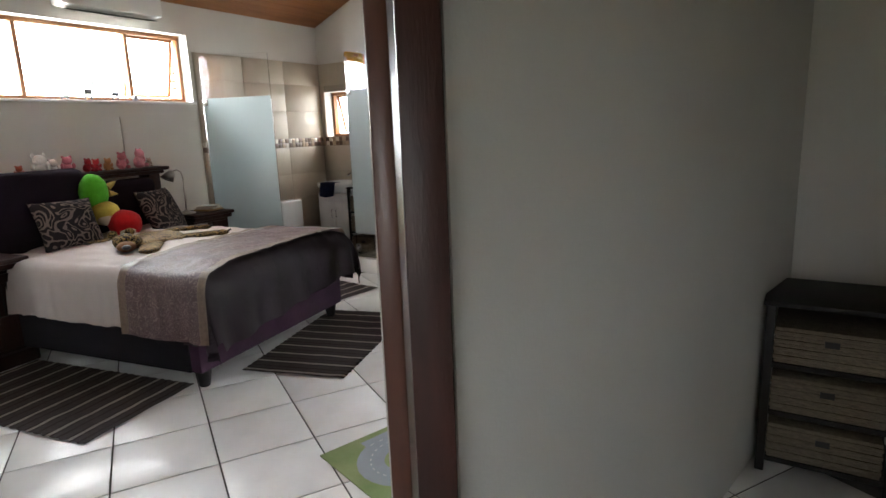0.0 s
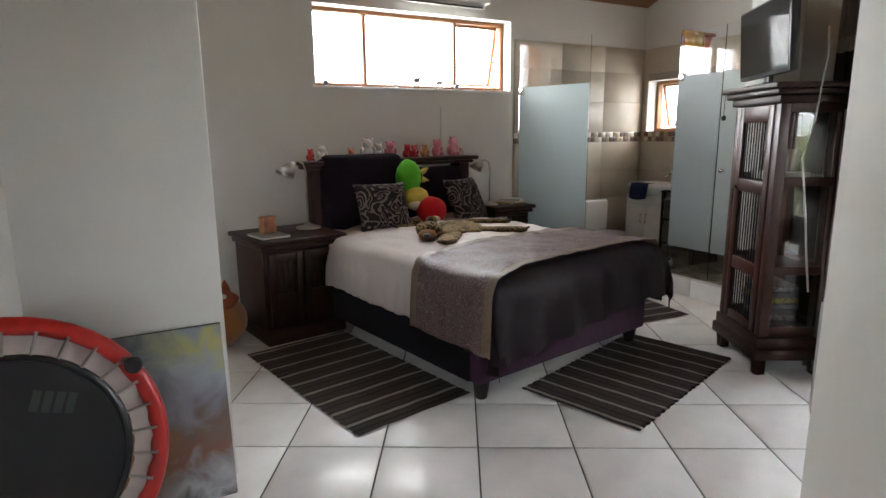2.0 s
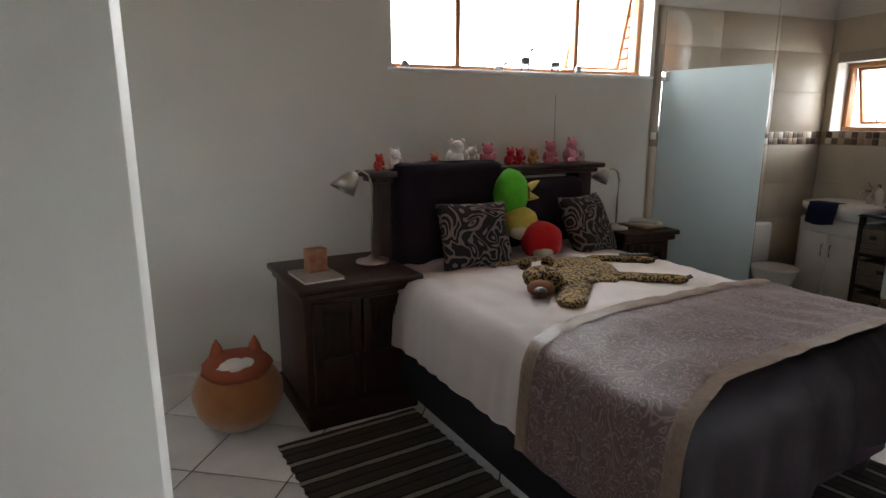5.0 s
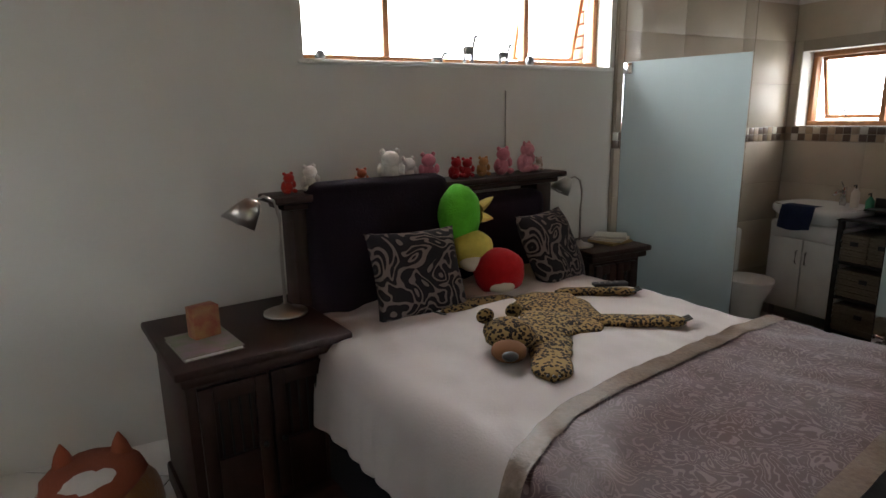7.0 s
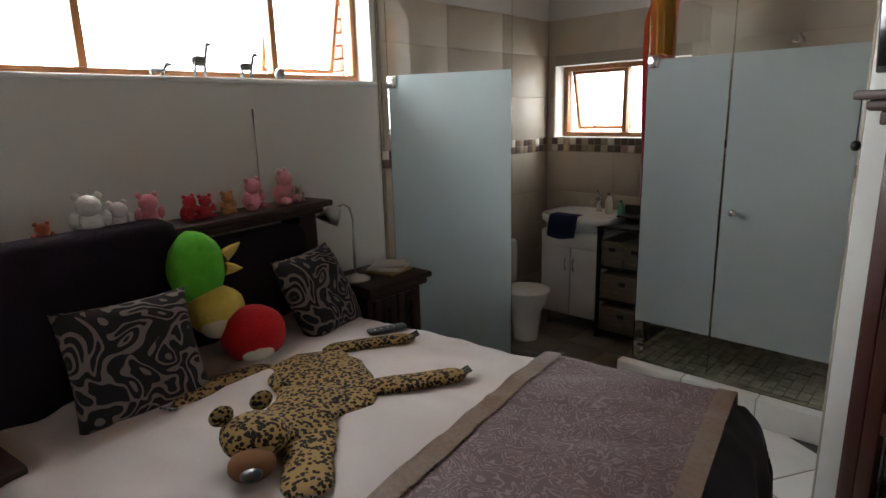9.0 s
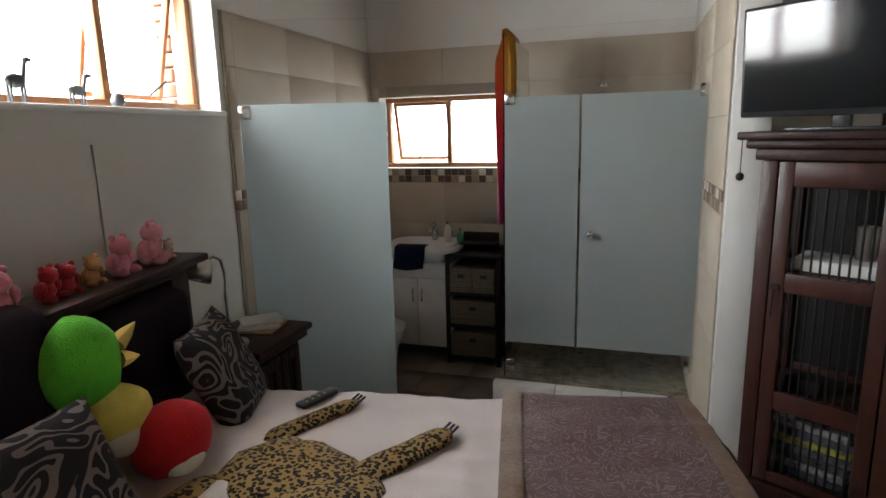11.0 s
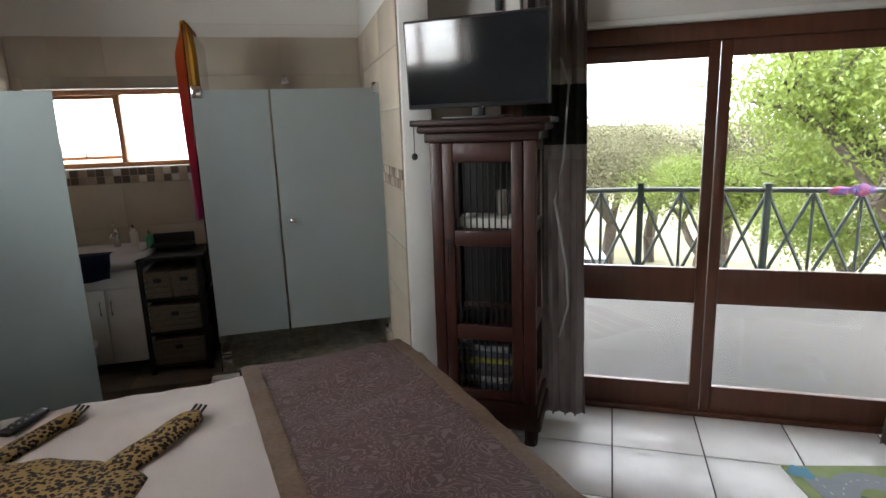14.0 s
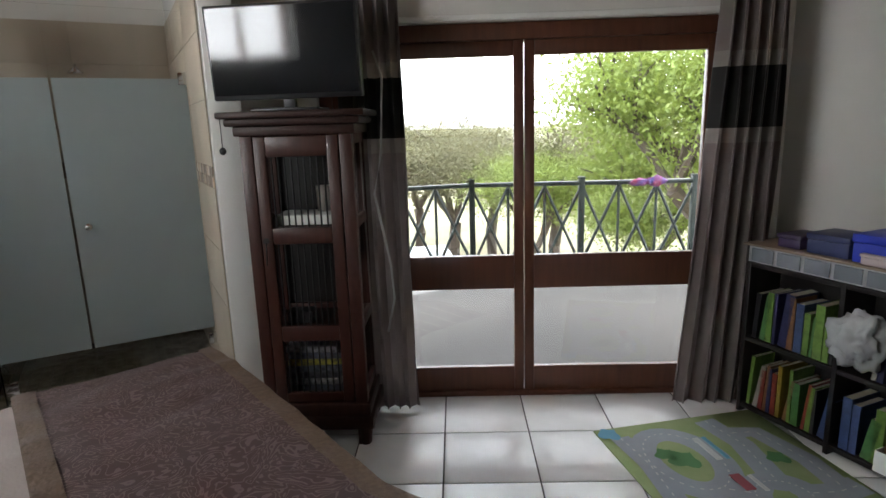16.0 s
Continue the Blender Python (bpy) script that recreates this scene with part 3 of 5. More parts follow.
sk = thing("leopard_plush", "leopard-print plush animal skin spread on the duvet", "plush toy", pose(-5.45, 5.2, 0.665))
si = sk.matrix_world.inverted()
sk.matrix_world = pose(-5.25, 5.18, 0.726) @ Matrix.Diagonal((1.06, 1.06, 0.85, 1))
b = flat_limb([(-5.88, 5.36), (-5.62, 5.3), (-5.4, 5.16)], 0.17, 0.15, 0.67, 0.03)
part("body", at(b, si), SPOTS, sk, smooth=True)
for pts, w0, w1 in (([(-5.5, 5.32), (-5.38, 5.52), (-5.3, 5.66)], 0.08, 0.055), ([(-5.46, 5.14), (-5.28, 5.0), (-5.13, 4.9)], 0.1, 0.075), ([(-5.86, 5.25), (-5.9, 5.05), (-5.82, 4.86)], 0.075, 0.05), ([(-5.85, 5.45), (-5.78, 5.6), (-5.68, 5.78)], 0.06, 0.04)):
    leg_ = part("paw", at(flat_limb(pts, w0 * 0.78, w1 * 0.8, 0.672, 0.026), si), SPOTS, sk, smooth=True)
    d = (Vector(pts[-1]) - Vector(pts[-2])).normalized()
    c = bmesh.new()
    for o in (-0.018, 0, 0.018):
        e = Vector((pts[-1][0], pts[-1][1], 0.683)) - Vector((d.x, d.y, 0)) * 0.03 + Vector((-d.y, d.x, 0)) * o
        add(c, rod(e, e + Vector((d.x * 0.045, d.y * 0.045, 0.022)), 0.005, 6))
    part("claws", at(c, si), BLACK, leg_, "black felt claws")
part("neck", at(flat_limb([(-5.56, 5.26), (-5.48, 5.1), (-5.42, 4.95)], 0.13, 0.1, 0.68, 0.034), si), SPOTS, sk, smooth=True)
head = part("head", at(blob((-5.42, 4.93, 0.74), (0.1, 0.09, 0.068), 0.06), si), SPOTS, sk, smooth=True)
part("muzzle", at(blob((-5.33, 4.87, 0.715), (0.06, 0.06, 0.045)), si), mat("tan_plush", (0.16, 0.07, 0.03), 0.95, sheen=0.03, spec=0.15), head, "tan muzzle", smooth=True)
part("nose", at(blob((-5.285, 4.845, 0.72), (0.025, 0.028, 0.02)), si), BLACK, head, "black nose", smooth=True)
for y in (-0.06, 0.06):
    part("ear", at(blob((-5.5, 4.94 + y, 0.8), (0.02, 0.035, 0.035)), si), SPOTS, head, smooth=True)
rc = thing("remote_control", "black remote control lying on the duvet", "remote", pose(-5.67, 5.79, 0.726, 0, 0, 70))
part("case", box(-0.09, 0.09, -0.025, 0.025, 0, 0.02, 0.008), BLACK, rc)
for k in range(8):
    part("button", cyl(0.005, 0.005, 0.019, 0.023, 8, pose(-0.06 + 0.03 * (k // 2), -0.01 + 0.02 * (k % 2), 0)), STEEL, rc)


# ---- nightstands, lamps ----
def nightstand(m, w, d, h, label):
    t_ = thing("nightstand", label, "nightstand", m, "nightstands")
    top = box(-d / 2 - 0.04, d / 2 + 0.04, -w / 2 - 0.04, w / 2 + 0.04, h - 0.035, h, 0.01)
    box(-d / 2 - 0.02, d / 2 + 0.02, -w / 2 - 0.02, w / 2 + 0.02, h - 0.075, h - 0.035, 0.012, bm=top)
    part("top", top, DARK_WOOD, t_)
    body = box(-d / 2, d / 2 - 0.03, -w / 2, w / 2, 0.1, h - 0.075, 0.006)
    part("body", body, DARK_WOOD, t_)
    part("plinth", box(-d / 2 - 0.015, d / 2 + 0.015, -w / 2 - 0.015, w / 2 + 0.015, 0.0, 0.1, 0.012), DARK_WOOD, t_)
    for s in (-1, 1):
        y0, y1 = (-w / 2 + 0.035, -0.006) if s < 0 else (0.006, w / 2 - 0.035)
        dr = bmesh.new()
        x0 = d / 2 - 0.03
        box(x0, x0 + 0.025, y0, y0 + 0.05, 0.13, h - 0.1, 0.004, bm=dr)
        box(x0, x0 + 0.025, y1 - 0.05, y1, 0.13, h - 0.1, 0.004, bm=dr)
        box(x0, x0 + 0.024, y0 + 0.05, y1 - 0.05, 0.13, 0.36, 0.004, bm=dr)
        box(x0, x0 + 0.024, y0 + 0.05, y1 - 0.05, h - 0.16, h - 0.1, 0.004, bm=dr)
        door = part("door", dr, DARK_WOOD, t_)
        for k in range(4):
            y = y0 + 0.07 + (y1 - y0 - 0.14) * k / 3
            part("bar", rod((x0 + 0.012, y, 0.36), (x0 + 0.012, y, h - 0.16), 0.004, 6), IRON, door)
        part("knob", blob((x0 + 0.035, (y1 - 0.03) if s < 0 else (y0 + 0.03), h * 0.5), (0.012, 0.012, 0.012), sub=2), IRON, door, smooth=True)
    return t_


nightstand(pose(-5.9, 4.05, 0, 0, 0, 9), 0.58, 0.58, 0.75, "dark carved wooden nightstand with barred doors")
nightstand(pose(-6.325, 6.3, 0), 0.4, 0.34, 0.77, "dark wooden nightstand beside the frosted glass")


def desk_lamp(m, label):
    t_ = thing("desk_lamp", label, "lamp", m, "bedside lamps")
    part("base", lathe([(0.085, 0), (0.085, 0.012), (0.03, 0.03), (0.012, 0.05)], 24), STEEL, t_, smooth=True)
    part("stem", tube([(0, 0, 0.04), (0, 0, 0.3), (-0.005, 0, 0.45), (0.01, 0, 0.53), (0.05, 0, 0.56), (0.09, 0, 0.54)], 0.007), STEEL, t_, smooth=True)
    sh = [(0.02, 0.06), (0.03, 0.05), (0.045, 0.02), (0.068, -0.06), (0.064, -0.058), (0.04, 0.018), (0.015, 0.045)]
    part("shade", lathe(sh, 24, pose(0.12, 0, 0.5, 0, -35, 0)), STEEL, t_, "brushed metal shade", smooth=True)
    part("bulb", blob((0.14, 0, 0.47), (0.03, 0.03, 0.03), sub=2), PORCELAIN, t_, smooth=True)
    return t_


desk_lamp(pose(-5.98, 4.24, 0.751, 0, 0, -80) @ Matrix.Diagonal((1.1, 1.1, 0.92, 1)), "brushed nickel desk lamp on the nightstand")
desk_lamp(pose(-6.32, 6.13, 0.771, 0, 0, -100) @ Matrix.Diagonal((1, 1, 0.78, 1)), "brushed nickel desk lamp beside the headboard")
bk = thing("picture_book", "thin coloured picture book on the nightstand", "book", pose(-5.76, 3.89, 0.752, 0, 0, 12))
part("pages", box(-0.13, 0.13, -0.1, 0.1, 0.002, 0.012), WHITE, bk)
part("cover", add(box(-0.135, 0.135, -0.105, 0.105, 0.012, 0.015), box(-0.135, 0.135, -0.105, 0.105, 0, 0.002)), mat("green_book_cover", (0.16, 0.22, 0.1), 0.4, (0.3, 0.2, 0.25), 14, 0.7), bk)
solid("card_box", box(-0.035, 0.035, -0.05, 0.05, 0, 0.12, 0.003), mat("red_printed_card", (0.22, 0.03, 0.02), 0.5, (0.3, 0.16, 0.06), 22, 0.8), "small red printed card box on a book", "box", m=pose(-5.82, 3.9, 0.768, 0, 0, 20))
for k, (rgb, wd) in enumerate((((0.4, 0.28, 0.12), 0.2), ((0.6, 0.57, 0.5), 0.18), ((0.5, 0.5, 0.48), 0.16))):
    solid("magazine", box(-0.1, 0.1, -wd / 2, wd / 2, 0, 0.016, 0.002), mat("paper", rgb, 0.5), "magazine in a pile on the nightstand", "magazine", "magazines on the nightstand", m=pose(-6.32, 6.38, 0.771 + k * 0.017, 0, 0, 10 + 17 * k))

# ---- soft toys on the headboard shelf ----
TOYS = ((4.36, "red", (0.5, 0.04, 0.03)), (4.46, "white", (0.7, 0.66, 0.62)), (4.72, "orange", (0.45, 0.12, 0.06)), (4.88, "white", (0.7, 0.67, 0.63)), (4.98, "white", (0.68, 0.62, 0.6)), (5.1, "pink", (0.62, 0.2, 0.25)), (5.27, "red", (0.4, 0.02, 0.03)), (5.35, "red", (0.42, 0.03, 0.04)), (5.46, "orange", (0.5, 0.25, 0.1)), (5.6, "pink", (0.65, 0.22, 0.27)), (5.78, "pink", (0.66, 0.27, 0.31)), (5.88, "beige", (0.55, 0.42, 0.36)))


def soft_toy(y, word, rgb, s):
    pm_ = mat(word + "_soft_toy", rgb, 0.95, tuple(k * 0.7 for k in rgb), 40, 0.6, 0.6, 150, sheen=0.1, spec=0.2)
    b = blob((0, 0, 0.045 * s), (0.04 * s, 0.045 * s, 0.05 * s), 0.08, 2, 2)
    blob((0.015, 0, 0.11 * s), (0.036 * s, 0.04 * s, 0.036 * s), 0.05, 2, 2, bm=b)
    for q in (-1, 1):
        blob((0.01, 0.032 * s * q, 0.142 * s), (0.01, 0.014 * s, 0.014 * s), sub=1, bm=b)
        blob((0.035 * s, 0.035 * s * q, 0.02 * s), (0.03 * s, 0.017 * s, 0.018 * s), sub=1, bm=b)
        blob((0.02 * s, 0.048 * s * q, 0.065 * s), (0.016 * s, 0.016 * s, 0.03 * s), sub=1, bm=b)
    solid("soft_toy", b, pm_, word + " small soft toy sitting on the headboard shelf", "soft toy", "soft toys on the headboard", m=BED @ pose(-6.1, y + 0.27, 1.256, 0, 0, random.uniform(-30, 30)), smooth=True)


for k, (y, word, rgb) in enumerate(TOYS):
    soft_toy(y, word, rgb, (0.62, 0.8, 0.6, 1.12, 0.85, 0.95, 0.75, 0.7, 0.7, 1.0, 1.15, 0.55)[k])

# ---- ornaments on the sill ----
PEWTER = mat("pewter", (0.2, 0.2, 0.2), 0.4, metal=0.8)
for y, kind_, h in ((4.63, "bowl", 0.05), (5.3, "bull", 0.06), (5.5, "giraffe", 0.17), (5.74, "antelope", 0.13), (5.93, "pot", 0.06)):
    if kind_ == "bowl" or kind_ == "pot":
        b = lathe([(0.02, 0), (0.03, h * 0.4), (0.022, h * 0.8), (0.012, h)], 14)
    else:
        b = blob((0, 0, h * 0.45), (0.016, 0.04, h * 0.16), 0.05, 2, 2)
        for yy in (-0.025, 0.025):
            for xx in (-0.008, 0.008):
                add(b, rod((xx, yy, 0), (xx, yy, h * 0.45), 0.005, 6))
        add(b, rod((0, 0.03, h * 0.5), (0, 0.045, h * 0.9), 0.008, 6))
        blob((0, 0.055, h * 0.9), (0.01, 0.02, 0.01), sub=1, bm=b)
        for xx in (-0.01, 0.01):
            add(b, rod((xx, 0.045, h * 0.9), (xx * 2, 0.04, h * 1.1), 0.003, 5))
    solid("sill_ornament", b, PEWTER, "small pewter " + kind_ + " ornament on the window sill", "ornament", "sill ornaments", m=pose(-6.6, y, 1.869), smooth=True)

solid("wall_cable", tube([(-6.543, 5.72, 1.255), (-6.543, 5.722, 1.45), (-6.543, 5.72, 1.72)], 0.004, 6), mat("cream_cable", (0.42, 0.4, 0.36), 0.6), "thin cream cable running up the wall", "cable", smooth=True)

# air conditioner
ac = thing("air_conditioner", "white wall air conditioner above the window", "air conditioner", pose(-6.55, 5.72, 2.6))
part("body", box(0.0, 0.2, -0.45, 0.45, 0.02, 0.29, 0.03), WHITE, ac)
for k in range(3):
    part("louvre", box(0.06, 0.17, -0.4, 0.4, 0.0 + k * 0.006, 0.004 + k * 0.006, m=pose(0, 0, 0, 0, 6 * k, 0)), BLACK if k == 1 else WHITE, ac)


# ---- rugs ----
RUGCLOTH = [mat("charcoal_woven_cotton", (0.1, 0.085, 0.08), 0.95, (0.065, 0.055, 0.05), 60, 0.6, 0.6, 220), mat("cream_woven_cotton", (0.55, 0.5, 0.44), 0.95, (0.36, 0.32, 0.27), 90, 0.6, 0.6, 220), mat("brown_woven_cotton", (0.05, 0.035, 0.03), 0.95, bump=0.6, bscale=220)]


def striped_rug(m, length, width, bands, label):
    b = bmesh.new()
    n, ny = bands * 12, 24
    rows = []
    for i in range(n + 1):
        x = length * (i / n - 0.5)
        rows.append([b.verts.new((x, width * (j / ny - 0.5) + (0.004 * math.sin(i * 1.3) if j in (0, ny) else 0), 0.009 + 0.002 * noise.noise(Vector((x * 60, j * 0.3, 0))) + 0.003 * noise.noise(Vector((x * 5, j * 0.3, 1))))) for j in range(ny + 1)])
    for i in range(n):
        k = i % 12
        for j in range(ny):
            f = b.faces.new((rows[i][j], rows[i + 1][j], rows[i + 1][j + 1], rows[i][j + 1]))
            f.material_index = 1 if k in (2, 3) else (2 if k in (1, 4, 8) else 0)
    bmesh.ops.solidify(b, geom=b.faces[:], thickness=0.006)
    solid("striped_rug", b, RUGCLOTH, label, "rug", "striped cotton rugs", m=m, smooth=True)


striped_rug(pose(-4.85, 4.13, 0, 0, 0, 11), 1.42, 0.74, 9, "charcoal cotton rug with cream stripes beside the bed")
striped_rug(pose(-3.97, 5.64, 0, 0, 0, 107), 1.3, 0.72, 9, "charcoal cotton rug with cream stripes at the bed foot")
striped_rug(pose(-5.1, 6.66, 0, 0, 0, -6), 1.0, 0.6, 7, "charcoal cotton rug at the bed's far side")

# ---- display cabinet and television ----
CAB = DOOR @ pose(-1.105, 1.70, 0)
cb = thing("display_cabinet", "tall dark wooden display cabinet with barred door", "cabinet", CAB)
W2, DP = 0.265, 0.4
for x in (-W2, W2 - 0.06):
    for y in (0, DP - 0.06):
        part("post", box(x, x + 0.06, y, y + 0.06, 0.0, 1.6, 0.006), RED_WOOD, cb)
b = box(-W2 - 0.075, W2 + 0.075, -0.075, DP + 0.06, 1.68, 1.71, 0.008)
box(-W2 - 0.05, W2 + 0.05, -0.05, DP + 0.045, 1.645, 1.68, 0.012, bm=b)
box(-W2 - 0.02, W2 + 0.02, -0.02, DP + 0.02, 1.6, 1.645, 0.008, bm=b)
part("cornice", b, DARK_WOOD, cb)
b = box(-W2 - 0.03, W2 + 0.03, -0.03, DP + 0.02, 0.1, 0.17, 0.012)
box(-W2 - 0.015, W2 + 0.015, -0.015, DP + 0.01, 0.17, 0.24, 0.01, bm=b)
part("plinth", b, DARK_WOOD, cb)
for x in (-W2 - 0.01, W2 - 0.06):
    for y in (-0.01, DP - 0.06):
        part("foot", cyl(0.03, 0.04, 0, 0.1, 12, pose(x + 0.035, y + 0.035, 0), bev=0.004), DARK_WOOD, cb)
for z in (0.24, 0.62, 1.14):
    part("shelf", box(-W2 + 0.01, W2 - 0.01, 0.03, DP - 0.01, z, z + 0.02, 0.003), DARK_WOOD, cb)
for sx in (-1, 1):
    for z in (0.25, 0.62, 1.14, 1.55):
        part("side_rail", box(sx * (W2 - 0.015) - 0.012, sx * (W2 - 0.015) + 0.012, 0.06, DP - 0.06, z, z + 0.05, 0.004), RED_WOOD, cb)
    g = part("side_glass", box(sx * (W2 - 0.03) - 0.002, sx * (W2 - 0.03) + 0.002, 0.06, DP - 0.06, 0.3, 1.55), CLEAR, cb)
    g.visible_shadow = False
for z in (0.25, 0.62, 1.14, 1.55):
    part("back_rail", box(-W2 + 0.06, W2 - 0.06, DP - 0.04, DP - 0.015, z, z + 0.05, 0.004), RED_WOOD, cb)
# added black sheet over the open back, standing in for the dark interior
part("back_panel", box(-W2 + 0.04, W2 - 0.04, DP - 0.012, DP - 0.004, 0.24, 1.6), BLACK_WOOD, cb)
b = bmesh.new()
for x in (-W2 + 0.065, W2 - 0.12):
    box(x, x + 0.055, -0.004, 0.03, 0.25, 1.595, 0.005, bm=b)
for z0, z1 in ((0.25, 0.3), (0.58, 0.66), (1.08, 1.16), (1.5, 1.595)):
    box(-W2 + 0.12, W2 - 0.12, -0.003, 0.029, z0, z1, 0.005, bm=b)
door = part("door", b, RED_WOOD, cb)
for z0, z1 in ((0.3, 0.58), (0.66, 1.08), (1.16, 1.5)):
    for k in range(9):
        x = -W2 + 0.14 + (2 * W2 - 0.28) * k / 8
        part("bar", rod((x, 0.012, z0), (x, 0.012, z1), 0.0045, 6), IRON, door)
part("latch", add(lathe([(0.012, -0.02), (0.012, 0.0), (0.016, 0.01)], 12, pose(-W2 + 0.09, -0.006, 1.1, 90)), rod((-W2 + 0.09, -0.02, 1.09), (-W2 + 0.085, -0.02, 0.98), 0.004, 6)), IRON, door, "black iron latch")
part("bead", add(rod((-W2 - 0.06, -0.05, 1.68), (-W2 - 0.06, -0.05, 1.55), 0.002, 5), blob((-W2 - 0.06, -0.05, 1.535), (0.016, 0.016, 0.018), sub=2)), BLACK, cb, "dark hanging bead", smooth=True)
# what stands inside the cabinet
bx_ = thing("game_stack", "stack of printed game boxes inside the cabinet", "box", CAB @ pose(-0.02, 0.2, 0.262))
for k in range(7):
    part("game_box", box(-0.14, 0.14, -0.1, 0.1, k * 0.036, k * 0.036 + 0.034, 0.002, m=pose(0.006 * math.sin(k * 3), 0, 0, 0, 0, 3 * math.sin(k * 5))), mat("game_card", ((0.1, 0.12, 0.15), (0.5, 0.5, 0.48), (0.12, 0.12, 0.14), (0.16, 0.18, 0.22), (0.5, 0.46, 0.06), (0.12, 0.14, 0.2), (0.4, 0.4, 0.42))[k], 0.4, (0.05, 0.05, 0.06), 45, 0.8), bx_)
solid("white_tray", box(-0.15, 0.15, -0.1, 0.1, 0, 0.05, 0.006), WHITE, "white tray on the cabinet shelf", "tray", m=CAB @ pose(0, 0.17, 1.161))
solid("tin_cup", lathe([(0.035, 0), (0.038, 0.13), (0.034, 0.13), (0.03, 0.01)], 18), STEEL, "dull metal cup on the white tray", "cup", m=CAB @ pose(0.07, 0.2, 1.212), smooth=35)
solid("small_box", box(-0.08, 0.05, -0.05, 0.05, 0, 0.06, 0.004), BLACK, "black small box on the middle shelf", "box", m=CAB @ pose(-0.06, 0.15, 0.641))

tv = thing("television", "black flat television standing on the display cabinet", "television", DOOR @ pose(-1.13, 1.75, 1.711, 0, 0, -6))
part("stand", add(box(-0.16, 0.16, -0.08, 0.1, 0, 0.012, 0.004), box(-0.03, 0.03, 0.0, 0.03, 0.01, 0.1, 0.004)), BLACK, tv)
part("casing", box(-0.36, 0.36, -0.02, 0.03, 0.055, 0.475, 0.008, m=pose(0, 0, 0, 4, 0, 0)), BLACK, tv)
part("screen", box(-0.347, 0.347, -0.0235, -0.0205, 0.078, 0.462, m=pose(0, 0, 0, 4, 0, 0)), SCREEN, tv, "glossy black screen")
solid("cable", tube([DOOR @ Vector(p) for p in ((-0.74, 1.85, 1.98), (-0.7, 1.84, 1.86), (-0.72, 1.82, 1.5), (-0.76, 1.8, 1.3), (-0.7, 1.82, 0.95), (-0.69, 1.84, 0.75), (-0.74, 1.9, 0.55))], 0.006), mat("grey_cable", (0.45, 0.45, 0.43), 0.5), "grey television cable hanging beside the cabinet", "cable", smooth=True)

# ---- curtains ----
CURTAIN = [mat("taupe_curtain_cloth", (0.26, 0.215, 0.205), 0.75, (0.21, 0.175, 0.165), 8, 0.5, 0.2, 200, sheen=0.3), mat("black_curtain_band", (0.02, 0.018, 0.016), 0.7), mat("pale_curtain_band", (0.36, 0.32, 0.29), 0.7)]


def curtain(m, w_top, w_bot, sway, label):
    b = bmesh.new()
    nx, nz = 120, 60
    rows = []
    for k in range(nz + 1):
        z = 0.03 + 2.3 * k / nz
        f = k / nz
        w = w_bot + (w_top - w_bot) * min(1, f * 1.1)
        row = []
        for i in range(nx + 1):
            u = i / nx
            a = u * 5.5 * 2 * math.pi + 1.6 * noise.noise(Vector((u * 4, f * 2, sway)))
            row.append(b.verts.new(((u - 0.5) * w + sway * (1 - f) ** 1.5 + 0.012 * math.sin(2 * a), 0.045 * math.sin(a) * (0.75 + 0.25 * f), z)))
        rows.append(row)
    for k in range(nz):
        z = 2.33 * (k + 0.5) / nz
        for i in range(nx):
            fa = b.faces.new((rows[k][i], rows[k][i + 1], rows[k + 1][i + 1], rows[k + 1][i]))
            fa.material_index = 1 if 1.56 < z < 1.86 else (2 if (1.46 < z <= 1.56 or 1.86 <= z < 1.94) else 0)
    bmesh.ops.solidify(b, geom=b.faces[:], thickness=0.003)
    return solid("curtain", b, CURTAIN, label, "curtain", "taupe curtains", m=m, smooth=True)


curtain(DOOR @ pose(-0.8, 2.06, 0), 0.34, 0.36, 0.02, "taupe curtain with black band gathered beside the cabinet")
curtain(DOOR @ pose(1.16, 2.06, 0), 0.34, 0.46, -0.08, "taupe curtain with black band gathered beside the bookcase")
rd = thing("curtain_rod", "dark metal curtain rod above the doors", "curtain rod", DOOR @ pose(0.1, 2.06, 2.38))
part("rod", rod((-1.35, 0, 0), (1.4, 0, 0), 0.014, 12), IRON, rd)
for x in (-1.37, 1.42):
    part("finial", blob((x, 0, 0), (0.03, 0.03, 0.03), sub=2), IRON, rd, smooth=True)
for x in (-1.2, -0.3, 1.2):
    part("bracket", add(rod((x, 0, 0), (x, 0.14, 0), 0.01), box(x - 0.02, x + 0.02, 0.12, 0.138, -0.1, 0.04, 0.004)), IRON, rd)

# ---- bathroom ----
def glass_panel(name, label, w, z0, zf0, zf1, z1, m, knob=None, clamps=()):
    """A glass panel along x: clear below zf0 and above zf1, frosted between."""
    t_ = thing(name, label, "glass panel", m, "shower glass")
    g = part("glass", box(0, w, -0.004, 0.004, z0, z1), CLEAR, t_)
    g.visible_shadow = False
    part("frosting", box(0.004, w - 0.004, -0.0062, -0.0048, zf0, zf1), FROST, t_, "frosted film")
    for x, z in clamps:
        part("clamp", box(x - 0.03, x + 0.03, -0.016, 0.016, z - 0.035, z + 0.035, 0.004), CHROME, t_, "chrome clamp")
    if knob:
        part("knob", lathe([(0.01, 0), (0.01, 0.02), (0.02, 0.03), (0.018, 0.045)], 16, pose(knob[0], -0.006, knob[1], 90)), CHROME, t_, "chrome knob", smooth=True)
    return t_


